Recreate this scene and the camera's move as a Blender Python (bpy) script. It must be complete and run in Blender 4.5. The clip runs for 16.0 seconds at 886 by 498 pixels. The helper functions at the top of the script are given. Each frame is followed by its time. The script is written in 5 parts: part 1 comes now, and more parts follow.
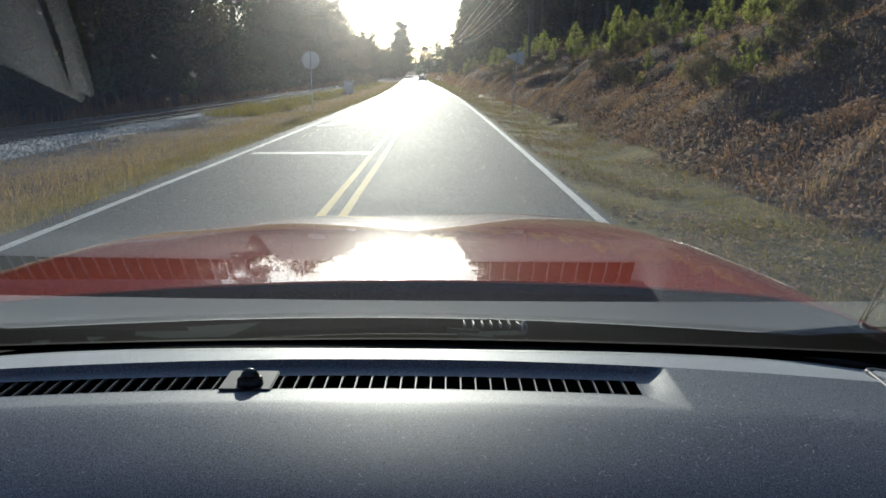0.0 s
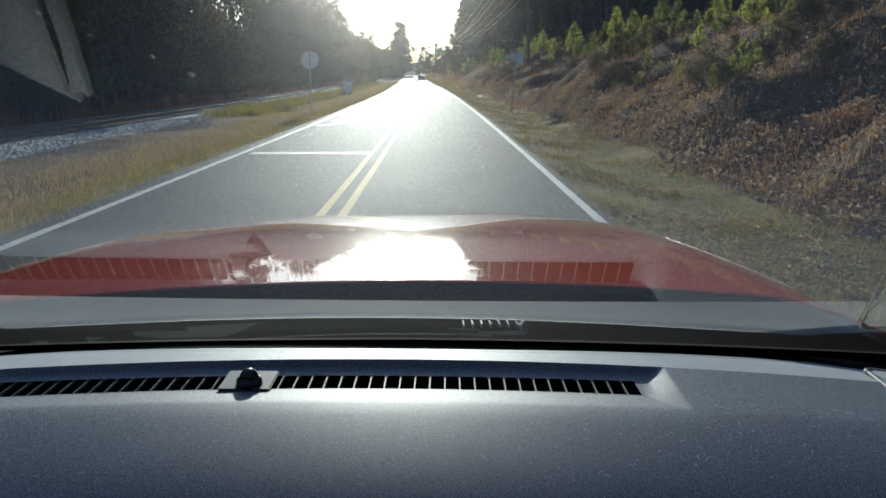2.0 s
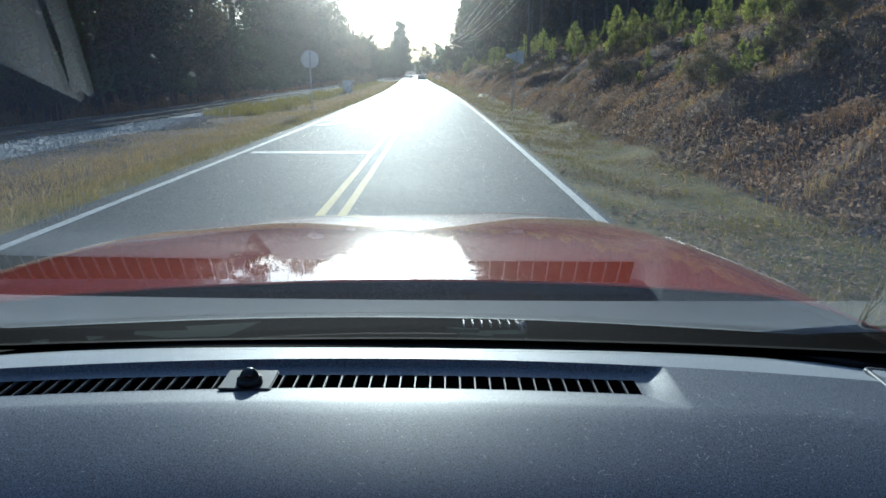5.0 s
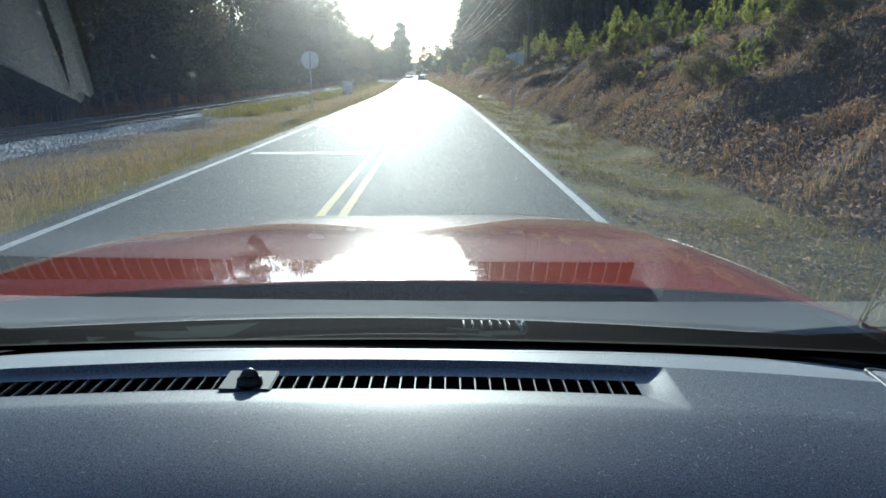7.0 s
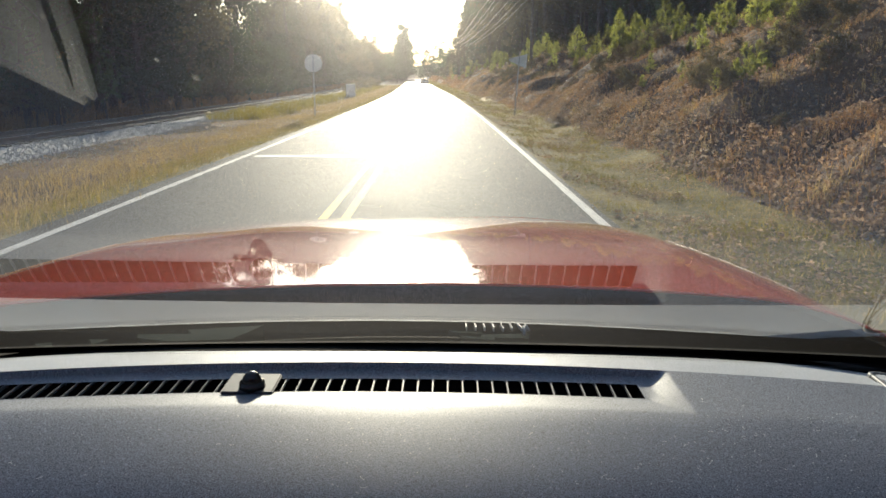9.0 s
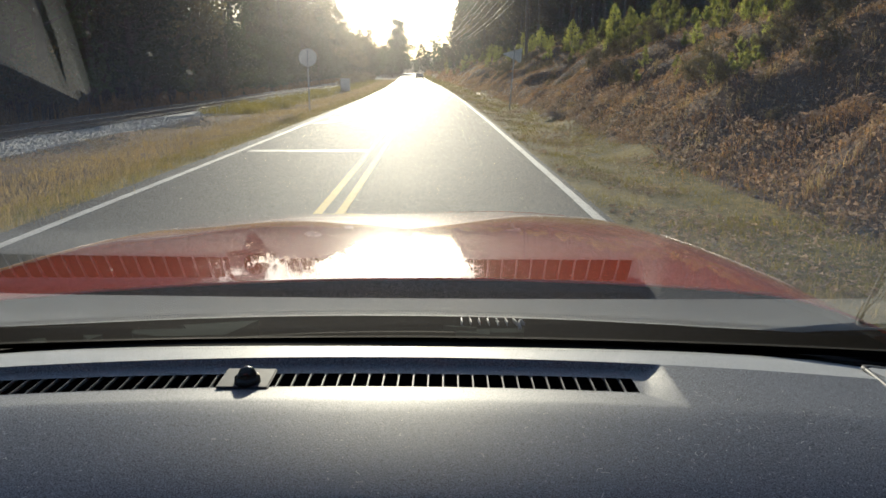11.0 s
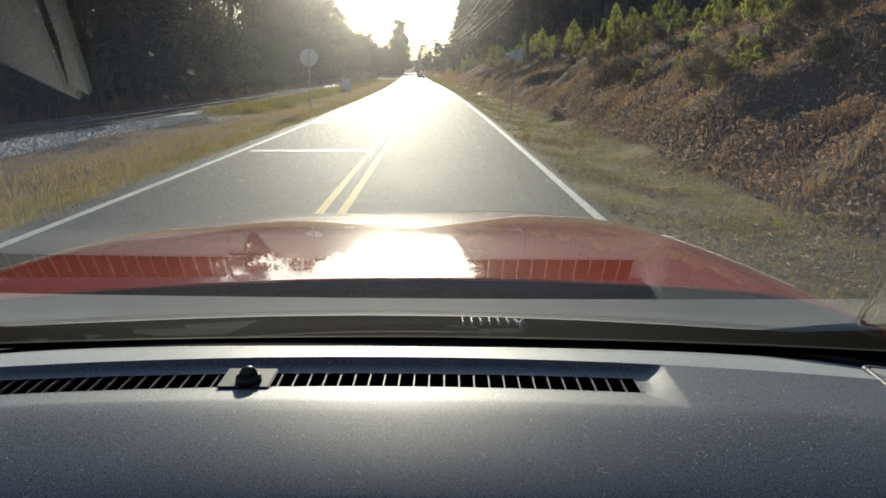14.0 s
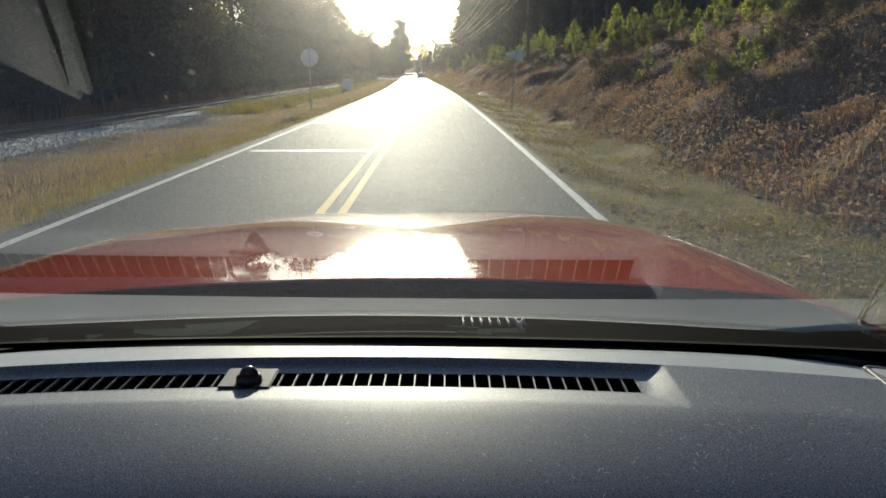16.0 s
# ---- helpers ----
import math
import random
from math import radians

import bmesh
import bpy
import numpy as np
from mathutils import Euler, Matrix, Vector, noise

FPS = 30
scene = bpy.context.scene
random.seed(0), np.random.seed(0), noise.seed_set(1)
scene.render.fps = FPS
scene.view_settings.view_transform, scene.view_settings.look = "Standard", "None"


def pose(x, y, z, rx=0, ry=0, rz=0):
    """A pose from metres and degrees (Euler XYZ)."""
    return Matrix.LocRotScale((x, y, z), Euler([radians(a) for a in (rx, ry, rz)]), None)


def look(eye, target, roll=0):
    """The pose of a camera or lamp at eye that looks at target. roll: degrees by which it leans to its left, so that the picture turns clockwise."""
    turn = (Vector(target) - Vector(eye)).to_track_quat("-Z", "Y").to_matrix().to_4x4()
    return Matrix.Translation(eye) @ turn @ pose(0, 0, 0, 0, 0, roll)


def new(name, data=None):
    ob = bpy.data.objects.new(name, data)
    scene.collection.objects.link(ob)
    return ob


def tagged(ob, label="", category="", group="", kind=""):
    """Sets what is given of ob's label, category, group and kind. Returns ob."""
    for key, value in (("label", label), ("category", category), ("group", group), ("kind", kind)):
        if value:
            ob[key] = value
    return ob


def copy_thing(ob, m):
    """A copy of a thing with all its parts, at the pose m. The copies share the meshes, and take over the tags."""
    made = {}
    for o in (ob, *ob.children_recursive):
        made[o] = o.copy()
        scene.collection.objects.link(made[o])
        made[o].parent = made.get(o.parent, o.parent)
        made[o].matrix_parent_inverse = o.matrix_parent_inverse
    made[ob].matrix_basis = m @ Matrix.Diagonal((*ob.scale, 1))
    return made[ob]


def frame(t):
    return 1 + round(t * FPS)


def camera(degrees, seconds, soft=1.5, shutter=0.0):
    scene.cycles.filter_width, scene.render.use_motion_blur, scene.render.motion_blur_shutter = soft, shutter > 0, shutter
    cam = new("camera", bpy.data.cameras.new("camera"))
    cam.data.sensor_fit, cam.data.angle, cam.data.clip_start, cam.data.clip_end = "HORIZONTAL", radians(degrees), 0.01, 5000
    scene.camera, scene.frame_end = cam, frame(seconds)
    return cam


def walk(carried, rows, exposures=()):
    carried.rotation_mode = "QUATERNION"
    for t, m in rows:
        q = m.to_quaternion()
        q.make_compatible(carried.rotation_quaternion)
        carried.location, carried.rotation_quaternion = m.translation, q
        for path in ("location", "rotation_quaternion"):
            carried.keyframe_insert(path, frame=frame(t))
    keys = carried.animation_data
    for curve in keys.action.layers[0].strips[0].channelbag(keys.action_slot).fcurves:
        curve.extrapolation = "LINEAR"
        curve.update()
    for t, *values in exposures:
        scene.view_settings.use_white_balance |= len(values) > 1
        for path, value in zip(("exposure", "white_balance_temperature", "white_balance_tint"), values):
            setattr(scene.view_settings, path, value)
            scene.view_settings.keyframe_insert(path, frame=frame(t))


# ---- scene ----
# A car stands on a two-lane country road beside a railway; the camera sits behind its windscreen.
LENS = 61.99          # field of view across the picture
EYE_Z = 1.65          # height of the camera over the road
TILT = 13.4           # the camera looks down by this much
CAR_TILT = 0.5        # the car points up by this much
HEAD = -0.22          # the car's heading, to the right of the road's direction
cam = camera(LENS, 16.0, soft=1.6)

# small shakes of the mount: seconds, turn to the left and upwards, in tenths of a degree
SHAKES = (
    (0.0, 0.9, 1.8), (0.5, 0.9, 1.8), (1.0, 0.6, 1.8), (1.5, 1.1, 2.0), (2.0, 0.2, 1.8), (2.5, 0.1, 1.8),
    (3.0, 0.1, 1.6), (3.5, 1.3, 0.9), (4.0, 0.8, 1.0), (5.2, 0.4, 1.4), (6.5, 0.1, 1.8), (7.0, 0.5, 1.8),
    (7.5, 0.2, 2.2), (8.0, 0.1, 2.2), (8.5, 0.9, 1.8), (8.8, 1.2, 2.2), (9.0, 2.6, 4.2), (9.2, -1.6, -0.6),
    (9.6, -0.4, 0.8), (10.4, -1.0, 0.2), (11.5, -1.3, 0.0), (12.0, -1.3, 0.1), (12.5, -1.1, 0.0), (13.0, -0.7, 0.0),
    (13.5, -0.4, 0.0), (14.0, -0.4, 0.0), (14.5, -0.4, 0.0), (15.0, 0.0, 0.0), (15.5, 0.0, 0.5), (16.0, 0.0, 0.0),
)
walk(cam, [(t, pose(0, 0, EYE_Z, 90 - TILT + 0.1 * up, 0, HEAD + 0.1 * left)) for t, left, up in SHAKES],
     exposures=((0.0, 0.81, 5800, 3), (1.5, 0.70, 5600, 2), (2.5, 0.83, 5450, 0), (3.5, 1.13, 5350, 1), (4.0, 0.95, 5250, 0), (6.3, 0.97, 4920, -3), (7.0, 1.15, 5200, -3), (7.5, 1.21, 5600, 1), (8.0, 1.17, 5700, 0), (9.0, 1.47, 6650, 5), (11.3, 1.04, 6550, 5), (16.0, 0.95, 6400, 2)))

# ---- light ----
SUN_UP, SUN_LEFT = 15.5, 4.2    # degrees over the horizon, degrees left of the road's direction
world = bpy.data.worlds.new("world")
scene.world = world
world.use_nodes = True
wn = world.node_tree
sky = wn.nodes.new("ShaderNodeTexSky")
sky.sky_type, sky.sun_disc = "NISHITA", False
sky.sun_elevation, sky.sun_rotation = radians(SUN_UP), radians(-SUN_LEFT)
sky.dust_density, sky.air_density, sky.ozone_density = 0.6, 0.75, 1.4
wn.links.new(sky.outputs[0], wn.nodes["Background"].inputs[0])
wn.nodes["Background"].inputs[1].default_value = 0.15
sun = new("sun", bpy.data.lights.new("sun", "SUN"))
sun.data.energy, sun.data.angle, sun.data.color = 4.6, radians(0.6), (1.0, 0.88, 0.72)
sun.matrix_world = pose(0, 0, 60, -(90 - SUN_UP), 0, 0)
sun.matrix_world = look((0, 0, 0), (math.sin(radians(SUN_LEFT)), -math.cos(radians(SUN_LEFT)), -math.tan(radians(SUN_UP))))
sun.location = (0, 0, 60)

# ---- materials ----


def nodes_of(name):
    m = bpy.data.materials.new(name)
    m.use_nodes = True
    return m, m.node_tree, m.node_tree.nodes["Principled BSDF"]


def material(name, dark, light, scale=4.0, fine=60.0, rough=0.7, bump=0.3, depth=0.01, metal=0.0, vary=0.0, through_light=0.0,
             coat=0.0, coat_rough=0.03, coat_ior=1.5, spec=0.5, rough_to=None, grain=0.5, coords="Object", specks=0.0):
    """Two tones mixed by noise at two scales, with bump from the finer one."""
    m, tree, p = nodes_of(name)
    n, link = tree.nodes, tree.links
    co = n.new("ShaderNodeTexCoord")
    big, small = n.new("ShaderNodeTexNoise"), n.new("ShaderNodeTexNoise")
    big.inputs["Scale"].default_value, big.inputs["Detail"].default_value = scale, 6
    small.inputs["Scale"].default_value, small.inputs["Detail"].default_value = fine, 3
    for tex in (big, small):
        link.new(co.outputs[coords], tex.inputs["Vector"])
    mix = n.new("ShaderNodeMix")
    mix.inputs[0].default_value = grain
    link.new(big.outputs[0], mix.inputs[2])
    link.new(small.outputs[0], mix.inputs[3])
    ramp = n.new("ShaderNodeValToRGB")
    ramp.color_ramp.elements[0].position, ramp.color_ramp.elements[1].position = 0.32, 0.68
    ramp.color_ramp.elements[0].color, ramp.color_ramp.elements[1].color = (*dark, 1), (*light, 1)
    link.new(mix.outputs[0], ramp.inputs[0])
    colour = ramp.outputs[0]
    if vary:
        info, hue = n.new("ShaderNodeObjectInfo"), n.new("ShaderNodeHueSaturation")
        span = n.new("ShaderNodeMapRange")
        span.inputs[3].default_value, span.inputs[4].default_value = 1 - vary, 1 + vary
        link.new(info.outputs["Random"], span.inputs[0])
        link.new(span.outputs[0], hue.inputs["Value"])
        link.new(colour, hue.inputs["Color"])
        colour = hue.outputs[0]
    if specks:
        dots, near, lay = n.new("ShaderNodeTexVoronoi"), n.new("ShaderNodeMapRange"), n.new("ShaderNodeMix")
        dots.inputs["Scale"].default_value = specks
        link.new(co.outputs[coords], dots.inputs["Vector"])
        near.inputs[1].default_value, near.inputs[2].default_value = 0.10, 0.05
        link.new(dots.outputs["Distance"], near.inputs[0])
        lay.data_type = "RGBA"
        link.new(near.outputs[0], lay.inputs[0])
        link.new(colour, lay.inputs[6])
        lay.inputs[7].default_value = (0.4, 0.4, 0.4, 1)
        colour = lay.outputs[2]
    link.new(colour, p.inputs["Base Color"])
    p.inputs["Roughness"].default_value, p.inputs["Metallic"].default_value = rough, metal
    p.inputs["Specular IOR Level"].default_value = spec
    if rough_to is not None:
        span = n.new("ShaderNodeMapRange")
        span.inputs[3].default_value, span.inputs[4].default_value = rough, rough_to
        link.new(big.outputs[0], span.inputs[0])
        link.new(span.outputs[0], p.inputs["Roughness"])
    if coat:
        p.inputs["Coat IOR"].default_value = coat_ior
        p.inputs["Coat Weight"].default_value, p.inputs["Coat Roughness"].default_value = coat, coat_rough
    if bump:
        b = n.new("ShaderNodeBump")
        b.inputs["Strength"].default_value, b.inputs["Distance"].default_value = bump, depth
        link.new(small.outputs[0], b.inputs["Height"])
        link.new(b.outputs[0], p.inputs["Normal"])
    if through_light:
        t, both = n.new("ShaderNodeBsdfTranslucent"), n.new("ShaderNodeMixShader")
        link.new(colour, t.inputs[0])
        both.inputs[0].default_value = through_light
        link.new(p.outputs[0], both.inputs[1])
        link.new(t.outputs[0], both.inputs[2])
        link.new(both.outputs[0], n["Material Output"].inputs[0])
    return m


def windscreen_glass():
    """Clear pane that mirrors by Fresnel, with a thin film of dust."""
    m, tree, p = nodes_of("windscreen_glass")
    n, link = tree.nodes, tree.links
    n.remove(p)
    clear, shine, dust = n.new("ShaderNodeBsdfTransparent"), n.new("ShaderNodeBsdfGlossy"), n.new("ShaderNodeBsdfTranslucent")
    clear.inputs[0].default_value = (0.93, 0.96, 0.95, 1)
    shine.inputs["Roughness"].default_value = 0.0
    fres = n.new("ShaderNodeFresnel")
    fres.inputs[0].default_value = 2.9
    # both faces of the pane mirror: 2 R / (1 + R)
    twice, plus, both_faces = n.new("ShaderNodeMath"), n.new("ShaderNodeMath"), n.new("ShaderNodeMath")
    twice.operation, plus.operation, both_faces.operation = "MULTIPLY", "ADD", "DIVIDE"
    twice.inputs[1].default_value, plus.inputs[1].default_value = 2.0, 1.0
    link.new(fres.outputs[0], twice.inputs[0])
    link.new(fres.outputs[0], plus.inputs[0])
    link.new(twice.outputs[0], both_faces.inputs[0])
    link.new(plus.outputs[0], both_faces.inputs[1])
    co = n.new("ShaderNodeTexCoord")
    fine, speck = n.new("ShaderNodeTexNoise"), n.new("ShaderNodeTexVoronoi")
    fine.inputs["Scale"].default_value, speck.inputs["Scale"].default_value = 120, 38
    for tex in (fine, speck):
        link.new(co.outputs["Object"], tex.inputs["Vector"])
    film = n.new("ShaderNodeMath")
    film.operation = "MULTIPLY_ADD"
    link.new(fine.outputs[0], film.inputs[0])
    film.inputs[1].default_value, film.inputs[2].default_value = 0.35, 0.42
    spot = n.new("ShaderNodeMapRange")
    spot.inputs[1].default_value, spot.inputs[2].default_value = 0.045, 0.02
    spot.inputs[3].default_value, spot.inputs[4].default_value = 0.0, 0.16
    link.new(speck.outputs["Distance"], spot.inputs[0])
    amount = n.new("ShaderNodeMath")
    amount.operation = "MULTIPLY_ADD"
    amount.inputs[1].default_value = DUST
    link.new(film.outputs[0], amount.inputs[0])
    link.new(spot.outputs[0], amount.inputs[2])
    dust.inputs[0].default_value = (0.8, 0.8, 0.78, 1)
    haze, dusty = n.new("ShaderNodeBsdfRefraction"), n.new("ShaderNodeMixShader")
    haze.inputs["Roughness"].default_value, haze.inputs["IOR"].default_value = 0.7, 1.12
    dusty.inputs[0].default_value = 0.6
    link.new(dust.outputs[0], dusty.inputs[1])
    link.new(haze.outputs[0], dusty.inputs[2])
    a, b = n.new("ShaderNodeMixShader"), n.new("ShaderNodeMixShader")
    link.new(amount.outputs[0], a.inputs[0])
    link.new(clear.outputs[0], a.inputs[1])
    link.new(dusty.outputs[0], a.inputs[2])
    link.new(both_faces.outputs[0], b.inputs[0])
    link.new(a.outputs[0], b.inputs[1])
    link.new(shine.outputs[0], b.inputs[2])
    link.new(b.outputs[0], n["Material Output"].inputs[0])
    return m


def side_glass():
    """Green-tinted clear pane that mirrors by Fresnel."""
    m, tree, p = nodes_of("side_glass")
    n, link = tree.nodes, tree.links
    n.remove(p)
    clear, shine, fres, mix = n.new("ShaderNodeBsdfTransparent"), n.new("ShaderNodeBsdfGlossy"), n.new("ShaderNodeFresnel"), n.new("ShaderNodeMixShader")
    clear.inputs[0].default_value = (0.60, 0.68, 0.66, 1)
    shine.inputs["Roughness"].default_value = 0.0
    fres.inputs[0].default_value = 1.52
    link.new(fres.outputs[0], mix.inputs[0])
    link.new(clear.outputs[0], mix.inputs[1])
    link.new(shine.outputs[0], mix.inputs[2])
    link.new(mix.outputs[0], n["Material Output"].inputs[0])
    return m


DUST = 0.029


def dirt_film():
    """A thin dried spot that lets most of the light pass."""
    m, tree, p = nodes_of("dried_dirt")
    n, link = tree.nodes, tree.links
    n.remove(p)
    clear, veil, mix, tex = n.new("ShaderNodeBsdfTransparent"), n.new("ShaderNodeBsdfTranslucent"), n.new("ShaderNodeMixShader"), n.new("ShaderNodeTexNoise")
    tex.inputs["Scale"].default_value = 900
    span = n.new("ShaderNodeMapRange")
    span.inputs[3].default_value, span.inputs[4].default_value = 0.02, 0.17
    veil.inputs[0].default_value = (0.75, 0.75, 0.72, 1)
    link.new(tex.outputs[0], span.inputs[0])
    link.new(span.outputs[0], mix.inputs[0])
    link.new(clear.outputs[0], mix.inputs[1])
    link.new(veil.outputs[0], mix.inputs[2])
    link.new(mix.outputs[0], n["Material Output"].inputs[0])
    return m


SPOT = dirt_film()
GLASS = windscreen_glass()
SIDE_GLASS = side_glass()
ASPHALT = material("asphalt", (0.026, 0.028, 0.031), (0.128, 0.13, 0.133), 0.7, 60, 0.60, 0.75, 0.02, grain=0.8, rough_to=0.66, spec=0.036)
LINE_WHITE = material("worn_white_line", (0.30, 0.30, 0.29), (0.66, 0.66, 0.64), 2.5, 45, 0.65, 0.3, 0.006, spec=0.3)
LINE_YELLOW = material("worn_yellow_line", (0.50, 0.34, 0.06), (0.68, 0.50, 0.13), 2.5, 45, 0.7, 0.3, 0.006, spec=0.1)
SOIL = material("verge_soil", (0.040, 0.029, 0.023), (0.20, 0.125, 0.078), 0.35, 9, 0.95, 0.8, 0.08, grain=0.45, spec=0.1)
BALLAST = material("ballast", (0.24, 0.245, 0.25), (0.52, 0.52, 0.52), 1.2, 22, 0.9, 0.9, 0.05, grain=0.7, vary=0.2)
STONE = material("stone", (0.16, 0.14, 0.13), (0.42, 0.38, 0.34), 3, 30, 0.9, 0.6, 0.02, vary=0.25)
VERGE = material("grassy_soil", (0.028, 0.034, 0.010), (0.30, 0.225, 0.075), 0.8, 7, 0.95, 0.6, 0.03, spec=0.1)
GRASS_DRY = material("dry_grass", (0.30, 0.205, 0.08), (0.58, 0.44, 0.19), 1.1, 15, 0.8, 0.0, through_light=0.45, spec=0.15)
GRASS_GREEN = material("short_grass", (0.11, 0.115, 0.012), (0.43, 0.33, 0.05), 0.55, 12, 0.8, 0.0, through_light=0.45, grain=0.35, spec=0.1)
WEED = material("dead_weeds", (0.09, 0.045, 0.024), (0.68, 0.39, 0.16), 0.6, 22, 0.9, 0.0, through_light=0.5, spec=0.1)
LITTER = material("leaf_litter", (0.085, 0.050, 0.030), (0.74, 0.53, 0.34), 1.6, 9, 0.8, 0.0, through_light=0.3, grain=0.65, spec=0.2)
BRUSH = material("bleached_brush", (0.16, 0.115, 0.075), (0.52, 0.42, 0.30), 2.5, 14, 0.85, 0.0, through_light=0.4, spec=0.2)
NEEDLE = material("young_pine_needles", (0.21, 0.24, 0.05), (0.52, 0.52, 0.13), 2.0, 18, 0.6, 0.0, vary=0.35, through_light=0.65, spec=0.3)
PINE = material("pine_needles", (0.050, 0.076, 0.033), (0.115, 0.150, 0.058), 0.5, 6, 0.7, 0.0, vary=0.35, through_light=0.42)
LEAF = material("autumn_leaves", (0.10, 0.088, 0.04), (0.22, 0.175, 0.08), 0.5, 6, 0.7, 0.0, vary=0.4, through_light=0.45)
BARK = material("bark", (0.055, 0.043, 0.034), (0.15, 0.12, 0.095), 3, 30, 0.95, 0.8, 0.03, vary=0.3)
POLE_WOOD = material("weathered_pole_wood", (0.07, 0.055, 0.045), (0.17, 0.14, 0.12), 2, 40, 0.9, 0.5, 0.01)
TIE_WOOD = material("creosoted_wood", (0.03, 0.025, 0.022), (0.09, 0.075, 0.062), 4, 40, 0.9, 0.5, 0.01, vary=0.2)
RAIL_STEEL = material("rusty_rail", (0.16, 0.11, 0.08), (0.34, 0.26, 0.20), 3, 50, 0.7, 0.3, 0.004)
RAIL_HEAD = material("polished_rail_head", (0.62, 0.59, 0.55), (0.78, 0.75, 0.71), 3, 60, 0.5, 0.1, 0.002, metal=0.4)
GALVANISED = material("galvanised_steel", (0.30, 0.31, 0.32), (0.46, 0.47, 0.48), 9, 60, 0.5, 0.15, 0.002, metal=0.7)
SIGN_BACK = material("sign_back_aluminium", (0.50, 0.51, 0.50), (0.66, 0.66, 0.64), 5, 50, 0.5, 0.1, 0.001, metal=0.3)
CABINET = material("painted_cabinet", (0.55, 0.57, 0.58), (0.74, 0.75, 0.75), 3, 40, 0.5, 0.1, 0.001)
WIRE = material("bright_wire", (0.78, 0.77, 0.74), (0.88, 0.87, 0.84), 5, 50, 0.32, 0.0, metal=1.0)
DASH = material("dash_plastic", (0.015, 0.019, 0.029), (0.272, 0.296, 0.346), 7, 950, 0.56, 0.42, 0.0005, grain=0.92, spec=0.40, specks=130)
LINT = material("pale_lint", (0.55, 0.55, 0.53), (0.75, 0.75, 0.72), 40, 900, 0.9, 0.0, through_light=0.3)
STUD = material("grille_studs", (0.45, 0.45, 0.45), (0.65, 0.65, 0.64), 9, 500, 0.45, 0.0)
HOOD_PLASTIC = material("instrument_hood_plastic", (0.03, 0.034, 0.045), (0.095, 0.105, 0.13), 7, 1000, 0.65, 0.6, 0.0006, grain=0.7, spec=0.3)
# dash plastic in a paler tone, with sunlit brightness put into the colour
STRIP = material("brightened_plastic", (0.22, 0.237, 0.260), (0.48, 0.505, 0.54), 7, 900, 0.5, 0.8, 0.0006, grain=0.75, spec=0.6)
SIGN_BLUE = material("blue_sign_panel", (0.02, 0.08, 0.32), (0.03, 0.11, 0.40), 4, 60, 0.5, 0.0)
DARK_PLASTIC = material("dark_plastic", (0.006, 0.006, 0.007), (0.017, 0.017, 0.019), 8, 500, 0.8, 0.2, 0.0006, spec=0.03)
TROUGH = material("vent_plastic", (0.035, 0.038, 0.046), (0.055, 0.06, 0.07), 8, 900, 0.5, 0.4, 0.0008)
RUBBER = material("black_rubber", (0.007, 0.007, 0.007), (0.018, 0.018, 0.018), 8, 200, 0.9, 0.2, 0.001, spec=0.02)
DOME = material("sensor_lens", (0.008, 0.008, 0.009), (0.016, 0.016, 0.018), 10, 200, 0.18, 0.0)
PLATE = material("sensor_plate", (0.055, 0.060, 0.075), (0.085, 0.092, 0.108), 9, 700, 0.6, 0.3, 0.0006, spec=0.3)
SLAT = material("vent_slat", (0.10, 0.105, 0.118), (0.15, 0.157, 0.175), 9, 500, 0.55, 0.1, 0.0004, spec=0.35)
PAINT = material("red_paint", (0.42, 0.043, 0.019), (0.48, 0.052, 0.024), 2.5, 250, 0.24, 0.02, 0.0004, coat=1.0, coat_rough=0.025, coat_ior=1.66, spec=0.016)
# pale tone for the highlight drawn along the bonnet's edge
EDGE_HIGHLIGHT = material("painted_edge_highlight", (0.30, 0.12, 0.09), (0.42, 0.20, 0.16), 6, 80, 0.45, 0.0)
PAINT_DARK = material("grey_paint", (0.03, 0.032, 0.036), (0.05, 0.052, 0.056), 2.5, 200, 0.35, 0.0, coat=1.0)
HEADLINER = material("headliner_cloth", (0.10, 0.10, 0.105), (0.15, 0.15, 0.155), 6, 300, 0.95, 0.4, 0.002)
FRIT = material("black_enamel", (0.006, 0.006, 0.007), (0.012, 0.012, 0.013), 9, 200, 0.8, 0.0, spec=0.1)
COWL_PANEL = material("cowl_panel", (0.050, 0.060, 0.052), (0.095, 0.108, 0.092), 8, 300, 0.95, 0.2, 0.0006, spec=0.0)
CHROME = material("bright_metal", (0.6, 0.6, 0.6), (0.75, 0.75, 0.75), 6, 80, 0.2, 0.0, metal=1.0)
LAMP_GLASS = material("lamp_lens", (0.55, 0.55, 0.56), (0.72, 0.72, 0.74), 6, 80, 0.12, 0.0)
TAIL_RED = material("tail_lamp_lens", (0.35, 0.02, 0.015), (0.5, 0.04, 0.03), 6, 80, 0.15, 0.0)
TINTED = material("tinted_window", (0.010, 0.012, 0.014), (0.02, 0.022, 0.024), 4, 60, 0.06, 0.0)

# ---- helpers for meshes ----


def mesh(name, verts, faces, mat, parent=None, label="", smooth=False):
    me = bpy.data.meshes.new(name)
    me.from_pydata([tuple(v) for v in verts], [], [tuple(f) for f in faces])
    me.materials.append(mat)
    if smooth:
        me.polygons.foreach_set("use_smooth", [True] * len(me.polygons))
    me.update()
    ob = new(name, me)
    ob.parent = parent
    return tagged(ob, label)


